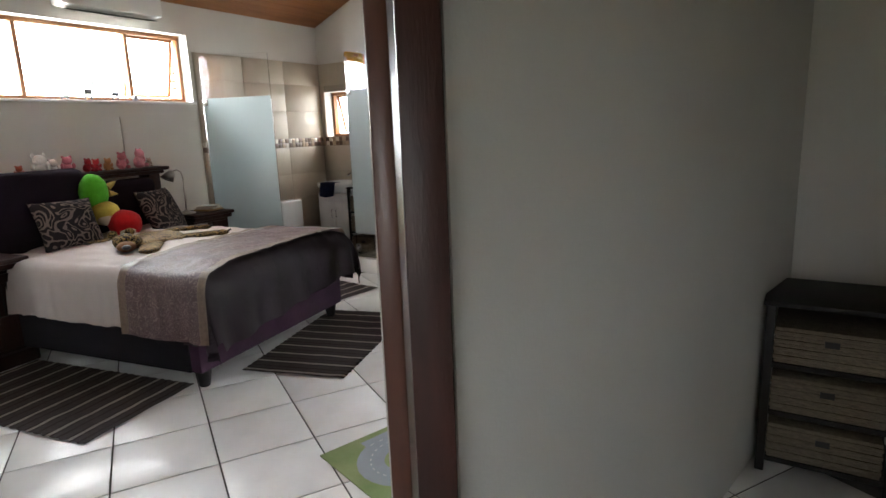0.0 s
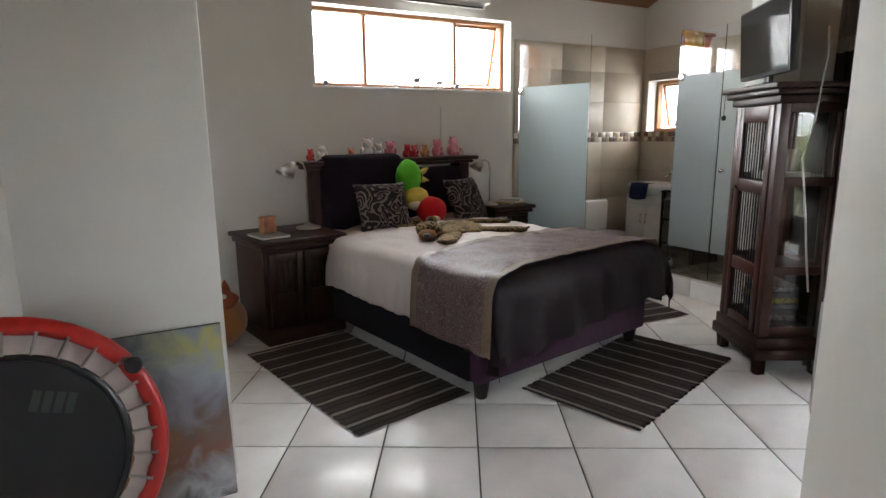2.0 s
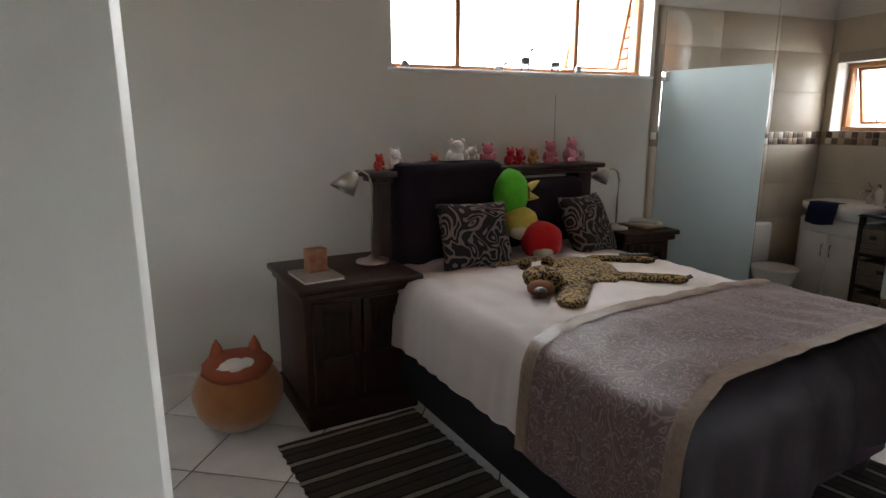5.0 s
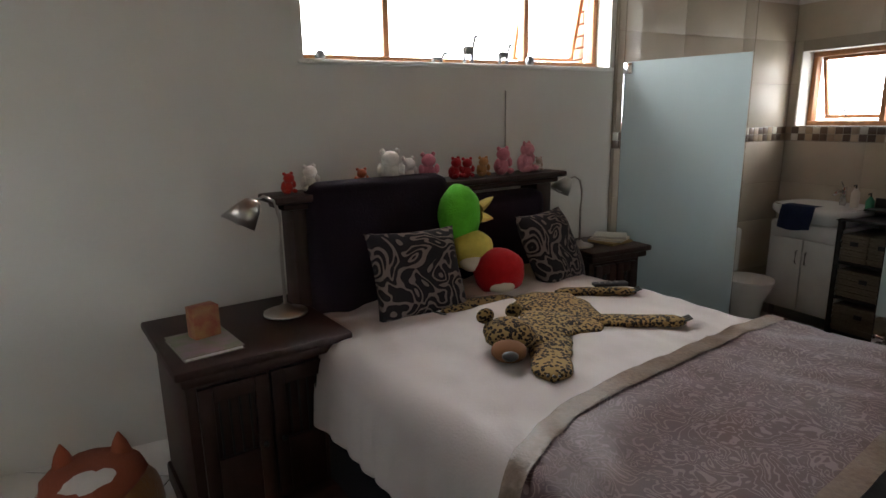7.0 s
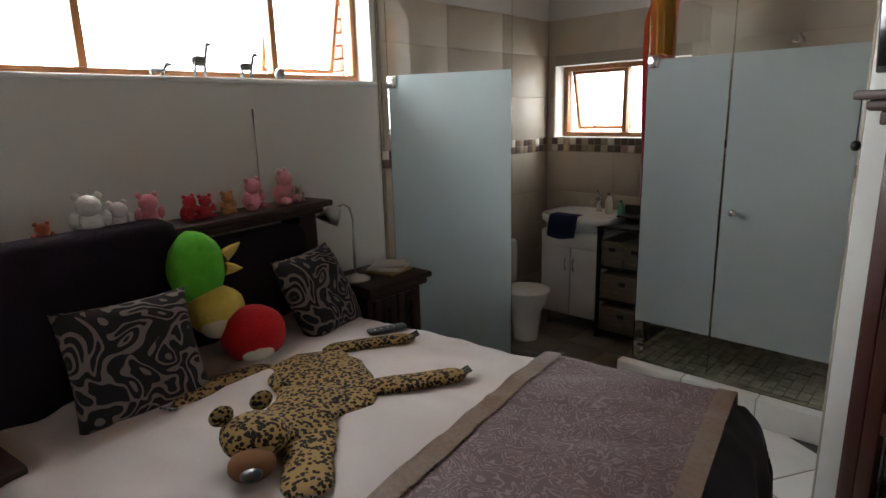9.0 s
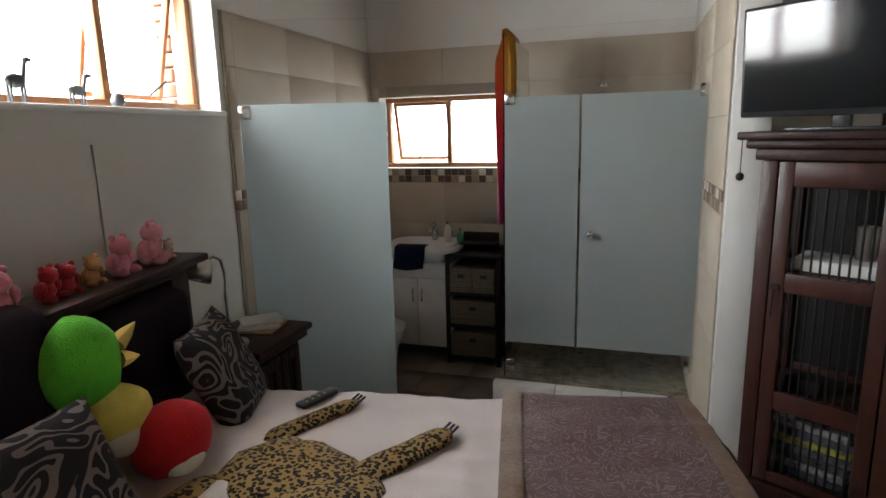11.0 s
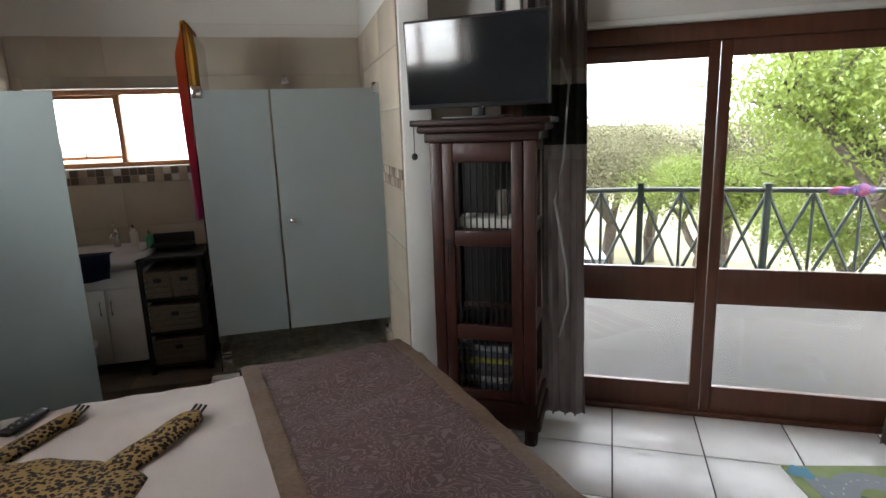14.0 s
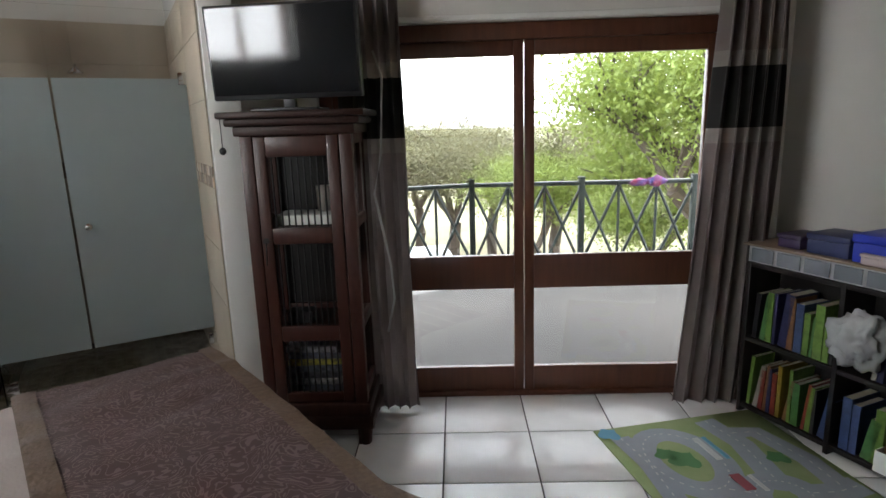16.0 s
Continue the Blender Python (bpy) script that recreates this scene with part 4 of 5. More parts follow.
v = Vector((-5.78, 6.87)) - Vector((-6.5, 6.6))
glass_panel("toilet_screen", "frosted glass screen beside the nightstand", v.length, 0.03, 0.06, 1.9, 2.32, pose(-6.5, 6.6, 0, 0, 0, math.degrees(math.atan2(v.y, v.x))), clamps=((0.03, 1.86), (0.03, 0.4)))
glass_panel("shower_side_panel", "fixed frosted shower panel with towels over it", 0.44, 0.17, 0.42, 1.93, 2.3, pose(-5.255, 7.42, 0), clamps=((0.035, 1.92), (0.035, 0.27)))
glass_panel("shower_door", "frosted glass shower door with a chrome knob, closed", 0.665, 0.18, 0.42, 1.93, 2.3, pose(-4.81, 7.42, 0), knob=(0.07, 1.13), clamps=((0.65, 1.93), (0.65, 0.35)))
glass_panel("shower_return_panel", "frosted glass side of the shower", 0.9, 0.17, 0.4, 1.93, 2.3, pose(-5.26, 7.43, 0, 0, 0, 90))

sp = thing("shower_plinth", "raised shower floor edged with white tiles", "shower base", pose(-4.72, 7.85, 0))
part("slab", box(-0.6, 0.585, -0.50, 0.53, 0.0, 0.15, 0.004), BATH_GROUT, sp)
for k in range(3):
    part("tile", box(-0.6 + k * 0.396, -0.6 + k * 0.396 + 0.39, -0.508, -0.5, 0.004, 0.15, 0.002), FLOOR_TILE, sp)
    part("tile", box(-0.6 + k * 0.396, -0.6 + k * 0.396 + 0.39, -0.508, -0.43, 0.151, 0.158, 0.002), FLOOR_TILE, sp)
b = bmesh.new()
random.seed(4)
PEBBLE = mat("pebble_mosaic", (0.33, 0.31, 0.22), 0.5, (0.12, 0.11, 0.08), 14, 0.8)
for i in range(20):
    for j in range(16):
        box(-0.6 + i * 0.059 + 0.004, -0.6 + i * 0.059 + 0.056, -0.42 + j * 0.057, -0.42 + j * 0.057 + 0.053, 0.15, 0.156 + random.random() * 0.003, bm=b)
tagged(part("mosaic_floor", b, PEBBLE, sp, "olive and tan mosaic"), kind="stuff")

vn = thing("vanity", "white basin vanity with two doors under the window", "vanity", pose(-6.03, 8.16, 0))
part("cabinet_body", box(-0.26, 0.26, -0.2, 0.22, 0.12, 0.78, 0.004), VANITY, vn)
for s in (-1, 1):
    dr = part("door", box(-0.255 if s < 0 else 0.003, -0.003 if s < 0 else 0.255, -0.219, -0.202, 0.13, 0.66, 0.004), VANITY, vn)
    part("handle", tube([(s * 0.035, -0.219, 0.48), (s * 0.035, -0.235, 0.49), (s * 0.035, -0.235, 0.57), (s * 0.035, -0.219, 0.58)], 0.005), CHROME, dr, "chrome bow handle", smooth=True)
part("drawer_front", box(-0.255, 0.255, -0.219, -0.202, 0.665, 0.775, 0.004), VANITY, vn)
for s in (-1, 1):
    part("foot", cyl(0.015, 0.02, 0.0, 0.12, 10, pose(s * 0.22, -0.16, 0)), CHROME, vn)
b = bmesh.new()
rim = 28
prof = ((1.0, 0.0), (1.0, 0.035), (0.97, 0.045), (0.86, 0.04), (0.7, -0.03), (0.3, -0.09), (0.06, -0.095))
rings = []
for q, dz in prof:
    ring = []
    for k in range(rim):
        a = 2 * math.pi * k / rim
        cx, cy = math.copysign(abs(math.cos(a)) ** 0.55, math.cos(a)), math.copysign(abs(math.sin(a)) ** 0.55, math.sin(a))
        ring.append(b.verts.new((0.3 * q * cx, -0.02 + 0.25 * q * cy, 0.86 + dz)))
    rings.append(ring)
for p, q in zip(rings, rings[1:]):
    for k in range(rim):
        b.faces.new((p[k], p[(k + 1) % rim], q[(k + 1) % rim], q[k]))
low = [b.verts.new((v_.co.x * 0.75, v_.co.y * 0.7, 0.78)) for v_ in rings[0]]
for k in range(rim):
    b.faces.new((low[k], low[(k + 1) % rim], rings[0][(k + 1) % rim], rings[0][k]))
b.faces.new(rings[-1])
part("basin", b, PORCELAIN, vn, "white porcelain basin", smooth=50)
tap = part("tap", add(cyl(0.022, 0.018, 0.89, 1.02, 14, pose(0.02, 0.17, 0)), tube([(0.02, 0.17, 0.99), (0.02, 0.1, 1.0), (0.02, 0.05, 0.975)], 0.012)), CHROME, vn, "chrome mixer tap", smooth=True)
part("lever", rod((0.02, 0.17, 1.02), (0.02, 0.12, 1.07), 0.006), CHROME, tap)
b = bmesh.new()
cl = []
for k in range(15):
    s = k / 14
    row = []
    for j in range(9):
        y_, z_ = (-0.285 - 0.004 * math.sin(j * 1.4 + s * 3), 0.905 - s * 0.16) if s > 0.25 else (-0.285 + (0.25 - s) * 0.5, 0.912)
        row.append(b.verts.new((-0.16 + j * 0.03 + 0.006 * math.sin(s * 5), y_, z_ - 0.012 * math.sin(j * 0.5) * s)))
    cl.append(row)
for p, q in zip(cl, cl[1:]):
    for j in range(8):
        b.faces.new((p[j], p[j + 1], q[j + 1], q[j]))
bmesh.ops.solidify(b, geom=b.faces[:], thickness=0.005)
solid("face_cloth", b, mat("navy_towel", (0.015, 0.03, 0.1), 0.95, (0.01, 0.02, 0.07), 80, 0.6, 0.6, 150), "navy blue face cloth hanging over the basin", "towel", m=pose(-6.03, 8.16, 0), smooth=True)
for x, h, rgb, nm in ((-5.86, 0.16, (0.6, 0.57, 0.5), "cream"), (-5.76, 0.15, (0.05, 0.3, 0.18), "green")):
    bt = thing("soap_bottle", nm + " soap bottle with a pump beside the basin", "bottle", pose(x, 8.2, 0.9 if nm == "cream" else 0.861))
    part("bottle", lathe([(0.025, 0), (0.027, 0.01), (0.027, h * 0.65), (0.012, h * 0.8), (0.01, h * 0.85)], 16), mat(nm + "_plastic", rgb, 0.3), bt, smooth=35)
    part("pump", add(rod((0, 0, h * 0.85), (0, 0, h), 0.005), rod((0, 0, h), (0, -0.03, h - 0.004), 0.005)), BLACK, bt)


def basket_unit(m, w, d, h, rows, label):
    t_ = thing("basket_drawers", label, "drawer unit", m, "drawer units with baskets")
    for x in (-w / 2, w / 2 - 0.035):
        for y in (-d / 2, d / 2 - 0.035):
            part("post", box(x, x + 0.035, y, y + 0.035, 0, h - 0.02, 0.003), BLACK_WOOD, t_)
    part("top", box(-w / 2 - 0.01, w / 2 + 0.01, -d / 2 - 0.01, d / 2 + 0.01, h - 0.02, h, 0.004), BLACK_WOOD, t_)
    step = (h - 0.12) / len(rows)
    for k, count in enumerate(rows):
        z = 0.07 + k * step
        part("shelf", box(-w / 2 + 0.002, w / 2 - 0.002, -d / 2 + 0.002, d / 2 - 0.002, z - 0.02, z, 0.002), BLACK_WOOD, t_)
        for c in range(count):
            x0 = -w / 2 + 0.04 + c * (w - 0.08) / count
            x1 = x0 + (w - 0.08) / count - 0.008
            bs = bmesh.new()
            nr = 9
            for r_ in range(nr):
                za, zb = z + 0.004 + r_ * (step - 0.06) / nr, z + 0.004 + (r_ + 1) * (step - 0.06) / nr
                o = 0.004 * (r_ % 2)
                box(x0 - o, x1 + o, -d / 2 + 0.004 - o, d / 2 - 0.02, za, zb, 0.003, bm=bs)
            bp_ = part("basket", bs, WICKER, t_, "woven wicker basket")
            part("handle_slot", box((x0 + x1) / 2 - 0.025, (x0 + x1) / 2 + 0.025, -d / 2 - 0.003, -d / 2 + 0.003, z + (step - 0.06) * 0.62, z + (step - 0.06) * 0.78, 0.001), BLACK, bp_)
    return t_


basket_unit(pose(-5.6, 8.14, 0), 0.42, 0.4, 0.86, (1, 1, 2), "black drawer unit with wicker baskets beside the basin")
tr = thing("black_tray_rack", "small black rack on the basket unit", "rack", pose(-5.6, 8.14, 0.861))
part("back", box(-0.14, 0.14, 0.08, 0.1, 0, 0.12, 0.004), BLACK_WOOD, tr)
part("shelf", box(-0.14, 0.14, -0.05, 0.08, 0.04, 0.055, 0.003), BLACK_WOOD, tr)
basket_unit(pose(-0.96, 5.46, 0, 0, 0, 0), 0.48, 0.42, 0.76, (1, 1, 1), "dark drawer unit with pale wicker baskets in the hall")

wc = thing("toilet", "white porcelain toilet behind the frosted screen", "toilet", pose(-6.37, 7.6, 0, 0, 0, 0) @ Matrix.Diagonal((0.72, 0.88, 0.92, 1)))
part("pan", lathe([(0.1, 0), (0.11, 0.1), (0.13, 0.25), (0.185, 0.36), (0.19, 0.4), (0.15, 0.4), (0.12, 0.3)], 28, pose(0.25, 0, 0) @ Matrix.Diagonal((1.25, 1, 1, 1))), PORCELAIN, wc, smooth=50)
part("seat", lathe([(0.195, 0.4), (0.2, 0.41), (0.195, 0.425), (0.06, 0.43)], 28, pose(0.25, 0, 0) @ Matrix.Diagonal((1.25, 1, 1, 1))), PORCELAIN, wc, smooth=50)
part("cistern", box(-0.21, -0.02, -0.19, 0.19, 0.4, 0.78, 0.03), PORCELAIN, wc, smooth=50)
bn = thing("waste_bin", "dark round bin on the bathroom floor", "bin", pose(-6.2, 6.95, 0))
part("bucket", lathe([(0.09, 0), (0.11, 0.28), (0.105, 0.28), (0.085, 0.01)], 20), BLACK, bn, smooth=35)

# towels over the shower glass
TOWEL = mat("orange_pink_towel", (0.6, 0.2, 0.03), 0.95, bump=0.5, bscale=160, sheen=0.3)
qn, ql, qb = nodes_of(TOWEL)
tcx = qn.new("ShaderNodeTexCoord")
sx = qn.new("ShaderNodeSeparateXYZ")
mr = qn.new("ShaderNodeMapRange")
mr.inputs["From Min"].default_value, mr.inputs["From Max"].default_value = 1.1, 2.3
rp = qn.new("ShaderNodeValToRGB")
rp.color_ramp.elements[0].color, rp.color_ramp.elements[1].color = (0.32, 0.02, 0.14, 1), (0.62, 0.17, 0.02, 1)
e3 = rp.color_ramp.elements.new(0.55)
e3.color = (0.5, 0.02, 0.03, 1)
ql.new(tcx.outputs["Object"], sx.inputs[0])
ql.new(sx.outputs["Z"], mr.inputs["Value"])
ql.new(mr.outputs[0], rp.inputs[0])
ql.new(rp.outputs[0], qb.inputs["Base Color"])


def hung_towel(name, label, material, w, z_top, drop_a, drop_b, m, bulge=0.012):
    b = bmesh.new()
    n = 40
    rows = []
    for k in range(n + 1):
        s = k / n * (drop_a + drop_b)
        side = -1 if s < drop_a else 1
        z = z_top - abs(s - drop_a)
        row = []
        for j in range(13):
            u = j / 12 - 0.5
            hang = min(1.0, abs(s - drop_a) * 6)
            row.append(b.verts.new((side * (0.012 + bulge * hang * (1 + math.sin(u * 17 + z * 2))), u * w * (1 - 0.25 * (1 - hang) * 0) * (1 - 0.2 * abs(s - drop_a)), z)))
        rows.append(row)
    for p, q in zip(rows, rows[1:]):
        for j in range(12):
            b.faces.new((p[j], p[j + 1], q[j + 1], q[j]))
    bmesh.ops.solidify(b, geom=b.faces[:], thickness=0.006)
    return solid(name, b, material, label, "towel", m=m, smooth=True)


hung_towel("bath_towel", "orange to magenta beach towel over the shower glass", TOWEL, 0.36, 2.318, 1.17, 0.03, pose(-5.26, 7.68, 0), 0.03)
hung_towel("hand_towel", "mustard yellow towel over the shower glass", mat("mustard_towel", (0.6, 0.32, 0.02), 0.95, (0.48, 0.25, 0.015), 60, 0.6, 0.5, 160), 0.27, 2.325, 0.05, 0.36, pose(-5.258, 7.575, 0))
shw = thing("shower_fitting", "chrome shower fitting and arm on the back wall", "shower fitting", pose(-4.72, 8.38, 2.05))
part("arm", tube([(0, 0, 0), (0, -0.1, 0.03), (0, -0.16, 0.0)], 0.009), CHROME, shw, smooth=True)
part("rose", lathe([(0.015, 0.03), (0.045, 0.0), (0.045, -0.01)], 18, pose(0, -0.17, -0.02)), CHROME, shw, smooth=35)

# ---- bookcase and its load ----
BC = pose(-1.61, 4.97, 0, 0, 0, -6)
bc = thing("bookcase", "black wooden bookcase filled with books and toys", "bookcase", BC)
for y in (-0.52, 0.0, 0.497):
    part("side", box(-0.12, 0.12, y, y + 0.025, 0, 0.86, 0.003), BLACK_WOOD, bc)
for z in (0.03, 0.42, 0.835):
    part("shelf", box(-0.118, 0.12, -0.52, 0.52, z, z + 0.025, 0.003), BLACK_WOOD, bc)
part("back", box(0.11, 0.118, -0.49, 0.49, 0.05, 0.83), BLACK_WOOD, bc)
random.seed(11)
COVERS = [mat("book_cover", tuple(k * 0.6 for k in c), 0.45, tuple(k * 0.35 for k in c), 30, 0.7) for c in ((0.04, 0.04, 0.16), (0.5, 0.46, 0.4), (0.5, 0.36, 0.04), (0.06, 0.2, 0.45), (0.1, 0.3, 0.08), (0.4, 0.05, 0.03), (0.25, 0.45, 0.08), (0.03, 0.03, 0.035), (0.35, 0.15, 0.05), (0.07, 0.12, 0.3))]
PAGES = mat("book_pages", (0.6, 0.56, 0.46), 0.9)
for z, ya, yb in ((0.446, 0.05, 0.48), (0.056, 0.05, 0.48), (0.446, -0.48, -0.12), (0.056, -0.3, -0.03)):
    y = yb
    k = 0
    while y > ya:
        w, h, d = random.uniform(0.014, 0.045), random.uniform(0.2, 0.29), random.uniform(0.15, 0.2)
        lean = random.choice((0, 0, 0, 3, 6, 9))
        y -= w + (0.018 if lean > 4 else 0.004)
        bk = thing("book", "upright coloured children's book on the bookcase shelf", "book", BC @ pose(-0.1, y, z, lean, 0, 0), group="books on the bookcase")
        part("cover", add(box(0, d, 0, 0.002, 0, h), add(box(0, d, w - 0.002, w, 0, h), box(0, 0.002, 0.002, w - 0.002, 0, h))), COVERS[(k * 7 + random.randrange(10)) % 10], bk)
        part("pages", box(0.004, d - 0.004, 0.002, w - 0.002, 0.003, h - 0.003), PAGES, bk)
        k += 1
tb = thing("drawer_tray", "clear plastic organiser with small compartments on the bookcase", "organiser", BC @ pose(0, 0, 0.861))
CLOUDY = mat("cloudy_plastic", (0.5, 0.52, 0.54), 0.3, transmission=0.3)
part("body", box(-0.12, 0.11, -0.52, 0.52, 0, 0.09, 0.008), CLOUDY, tb)
for k in range(7):
    part("drawer", box(-0.126, -0.12, -0.5 + k * 0.145, -0.375 + k * 0.145, 0.01, 0.08, 0.002), mat("grey_clear_plastic", (0.2, 0.22, 0.25), 0.25), tb)
part("lid", box(-0.14, 0.11, -0.53, 0.54, 0.091, 0.103, 0.003), mat("brown_board", (0.3, 0.23, 0.17), 0.7), tb, "brown board lid")
for y, sx_, sy_, h, rgb, word in ((0.12, 0.1, 0.2, 0.1, (0.03, 0.04, 0.12), "navy"), (-0.12, 0.11, 0.24, 0.13, (0.01, 0.03, 0.4), "bright blue"), (-0.15, 0.03, 0.2, 0.05, (0.5, 0.4, 0.4), "pale pink"), (0.32, 0.09, 0.12, 0.07, (0.04, 0.02, 0.07), "dark purple"), (-0.4, 0.1, 0.2, 0.16, (0.3, 0.05, 0.05), "red")):
    x = -0.1 if "pale" in word else 0.0
    t_ = thing("storage_box", word + " lidded storage box on the bookcase", "box", BC @ pose(x, y, 0.965), group="boxes on the bookcase")
    bm_ = mat("box_card", rgb, 0.4, tuple(k * 0.8 for k in rgb), 12)
    part("body", box(-sx_, sx_ if sx_ > 0.05 else sx_, -sy_ / 2, sy_ / 2, 0, h * 0.7, 0.006), bm_, t_)
    part("lid", box(-sx_ - 0.005, sx_ + 0.005, -sy_ / 2 - 0.005, sy_ / 2 + 0.005, h * 0.7, h, 0.006), bm_, t_)
bag = solid("plastic_bag", blob((0, 0, 0), (0.07, 0.12, 0.12), 0.5, 3, 4), mat("white_plastic_film", (0.5, 0.52, 0.53), 0.35, transmission=0.2), "crumpled white plastic bag hanging on the bookcase", "bag", m=BC @ pose(-0.14, -0.09, 0.62), smooth=True)
tub = thing("white_tub", "white plastic tub on the bottom shelf", "tub", BC @ pose(-0.05, -0.36, 0.056))
b = box(-0.1, 0.12, -0.14, 0.14, 0, 0.006)
for a_ in ((-0.1, -0.094, -0.14, 0.14), (0.114, 0.12, -0.14, 0.14), (-0.094, 0.114, -0.14, -0.134), (-0.094, 0.114, 0.134, 0.14)):
    box(*a_, 0.006, 0.1, bm=b)
part("shell", b, WHITE, tub)

# ---- road-map play mat ----
e1, e2 = Vector((0.5045, 0.8634, 0)), Vector((-0.8634, 0.5045, 0))
g0 = Vector((-3.72, 4.364, 0))
pA = g0 + 0.4516 * (3.96 * e1 - 0.75 * e2)
pB = g0 + 0.4516 * (0.94 * e1 - 1.42 * e2)
ux = (pB - pA).normalized()
uy = Vector((0, 0, 1)).cross(ux)
MAT = Matrix.Translation(pA) @ Matrix((ux, uy, (0, 0, 1))).transposed().to_4x4()
ML, MW = (pB - pA).length, 0.95
pm = thing("play_mat", "green play mat printed with grey roads", "play mat", MAT)
MATGREEN = mat("green_mat_print", (0.2, 0.28, 0.1), 0.85, (0.28, 0.33, 0.15), 7, 0.7, 0.3, 200)
MATGREY = mat("grey_road_print", (0.25, 0.28, 0.31), 0.85, (0.3, 0.33, 0.36), 10, 0.5, 0.3, 200)
MATWHITE = mat("white_line_print", (0.55, 0.56, 0.55), 0.85)
MATBLUE = mat("blue_pond_print", (0.12, 0.32, 0.45), 0.8)
MATDARK = mat("dark_green_bush_print", (0.07, 0.2, 0.06), 0.85)
MATRED = mat("dark_red_roof_print", (0.25, 0.05, 0.06), 0.85)
part("sheet", box(0, ML, 0, MW, 0.001, 0.007, 0.001), MATGREEN, pm)


def strip(pts, w, z, closed=False):
    b = bmesh.new()
    n = len(pts)
    row = []
    for k in range(n):
        a, c = Vector(pts[k - 1] if (k or closed) else pts[0]), Vector(pts[(k + 1) % n] if (k < n - 1 or closed) else pts[-1])
        d = (c - a).normalized()
        nn = Vector((-d.y, d.x)) * w / 2
        p = Vector(pts[k])
        row.append((b.verts.new((p.x - nn.x, p.y - nn.y, z)), b.verts.new((p.x + nn.x, p.y + nn.y, z))))
    for p, q in list(zip(row, row[1:])) + ([(row[-1], row[0])] if closed else []):
        b.faces.new((p[0], q[0], q[1], p[1]))
    return b


def ring(cx, cy, rx, ry, n=28):
    return [(cx + rx * math.cos(2 * math.pi * k / n), cy + ry * math.sin(2 * math.pi * k / n)) for k in range(n)]


roads = [(ring(0.36, 0.3, 0.24, 0.17), 0.085, True), (ring(0.72, 0.55, 0.12, 0.12), 0.09, True), (ring(1.08, 0.3, 0.2, 0.17), 0.085, True), ([(0.05, 0.62), (0.3, 0.66), (0.6, 0.6)], 0.085, False), ([(0.84, 0.6), (1.1, 0.62), (ML - 0.03, 0.7)], 0.085, False), ([(0.72, 0.67), (0.74, 0.8), (0.72, MW - 0.02)], 0.085, False), ([(0.66, 0.44), (0.6, 0.33)], 0.08, False), ([(0.1, 0.1), (0.36, 0.12), (0.72, 0.08), (1.2, 0.1)], 0.07, False), ([(0.2, 0.66), (0.22, 0.8), (0.5, 0.86), (0.72, 0.84)], 0.08, False)]
for k, (pts, w, closed) in enumerate(roads):
    rp_ = part("road", strip(pts, w * 1.5, 0.0075 + 0.0003 * k, closed), MATGREY, pm, "printed grey road")
    dashes = bmesh.new()
    m_ = len(pts) if closed else 0
    seq = [Vector(p) for p in pts] + ([Vector(pts[0])] if closed else [])
    total = 0.0
    for a, c in zip(seq, seq[1:]):
        steps = max(1, int((c - a).length / 0.05))
        for s_ in range(steps):
            p, q = a.lerp(c, (s_ + 0.2) / steps), a.lerp(c, (s_ + 0.6) / steps)
            add(dashes, strip([p, q], 0.006, 0.0112))
    part("lane_marks", dashes, MATWHITE, rp_, "printed white lane dashes")
for cx, cy, r_, mt in ((0.06, 0.06, 0.055, MATBLUE), (0.36, 0.3, 0.07, MATDARK), (0.3, 0.24, 0.05, MATDARK), (0.72, 0.55, 0.05, MATGREEN), (1.08, 0.3, 0.06, MATDARK), (1.26, 0.84, 0.06, MATDARK), (0.45, 0.74, 0.05, MATDARK), (1.0, 0.82, 0.05, MATDARK)):
    b = bmesh.new()
    b.faces.new([b.verts.new((min(ML, max(0, cx + r_ * (1 + 0.25 * math.sin(4 * a)) * math.cos(a))), min(MW, max(0, cy + r_ * (1 + 0.25 * math.sin(3 * a)) * math.sin(a))), 0.0118)) for a in [2 * math.pi * k / 22 for k in range(22)]])
    part("printed_bush" if mt is not MATBLUE else "printed_pond", b, mt, pm)
for x, y, w, h, mt in ((0.52, 0.42, 0.12, 0.05, MATRED), (0.54, 0.5, 0.12, 0.02, MATWHITE), (0.2, 0.45, 0.2, 0.03, MATWHITE), (0.9, 0.74, 0.1, 0.06, MATGREY), (0.84, 0.2, 0.08, 0.08, MATRED), (0.2, 0.5, 0.2, 0.02, MATBLUE)):
    part("printed_building", box(x, x + w, y, y + h, 0.0072, 0.0122), mt, pm)

# ---- small trampoline and painting by the white wall ----
TR = look((-3.66, 2.62, 0.455), (-2.6, 2.85, 0.635)) @ Matrix.Scale(0.935, 4)
tp = thing("mini_trampoline", "folded mini trampoline with red rim leaning on the wall", "trampoline", TR)
circ = [(0.47 * math.cos(2 * math.pi * k / 48), 0.47 * math.sin(2 * math.pi * k / 48), 0) for k in range(48)]
RED_VINYL = mat("red_vinyl", (0.5, 0.02, 0.015), 0.35, (0.4, 0.015, 0.012), 12, 0.6, 0.2, 40)
part("rim", tube(circ, 0.032, 12, True), RED_VINYL, tp, "red padded rim", smooth=True)
part("mat", cyl(0.36, 0.36, -0.006, 0.0, 48), mat("black_mesh", (0.02, 0.02, 0.022), 0.8, bump=0.3, bscale=300), tp, "black jumping mat")
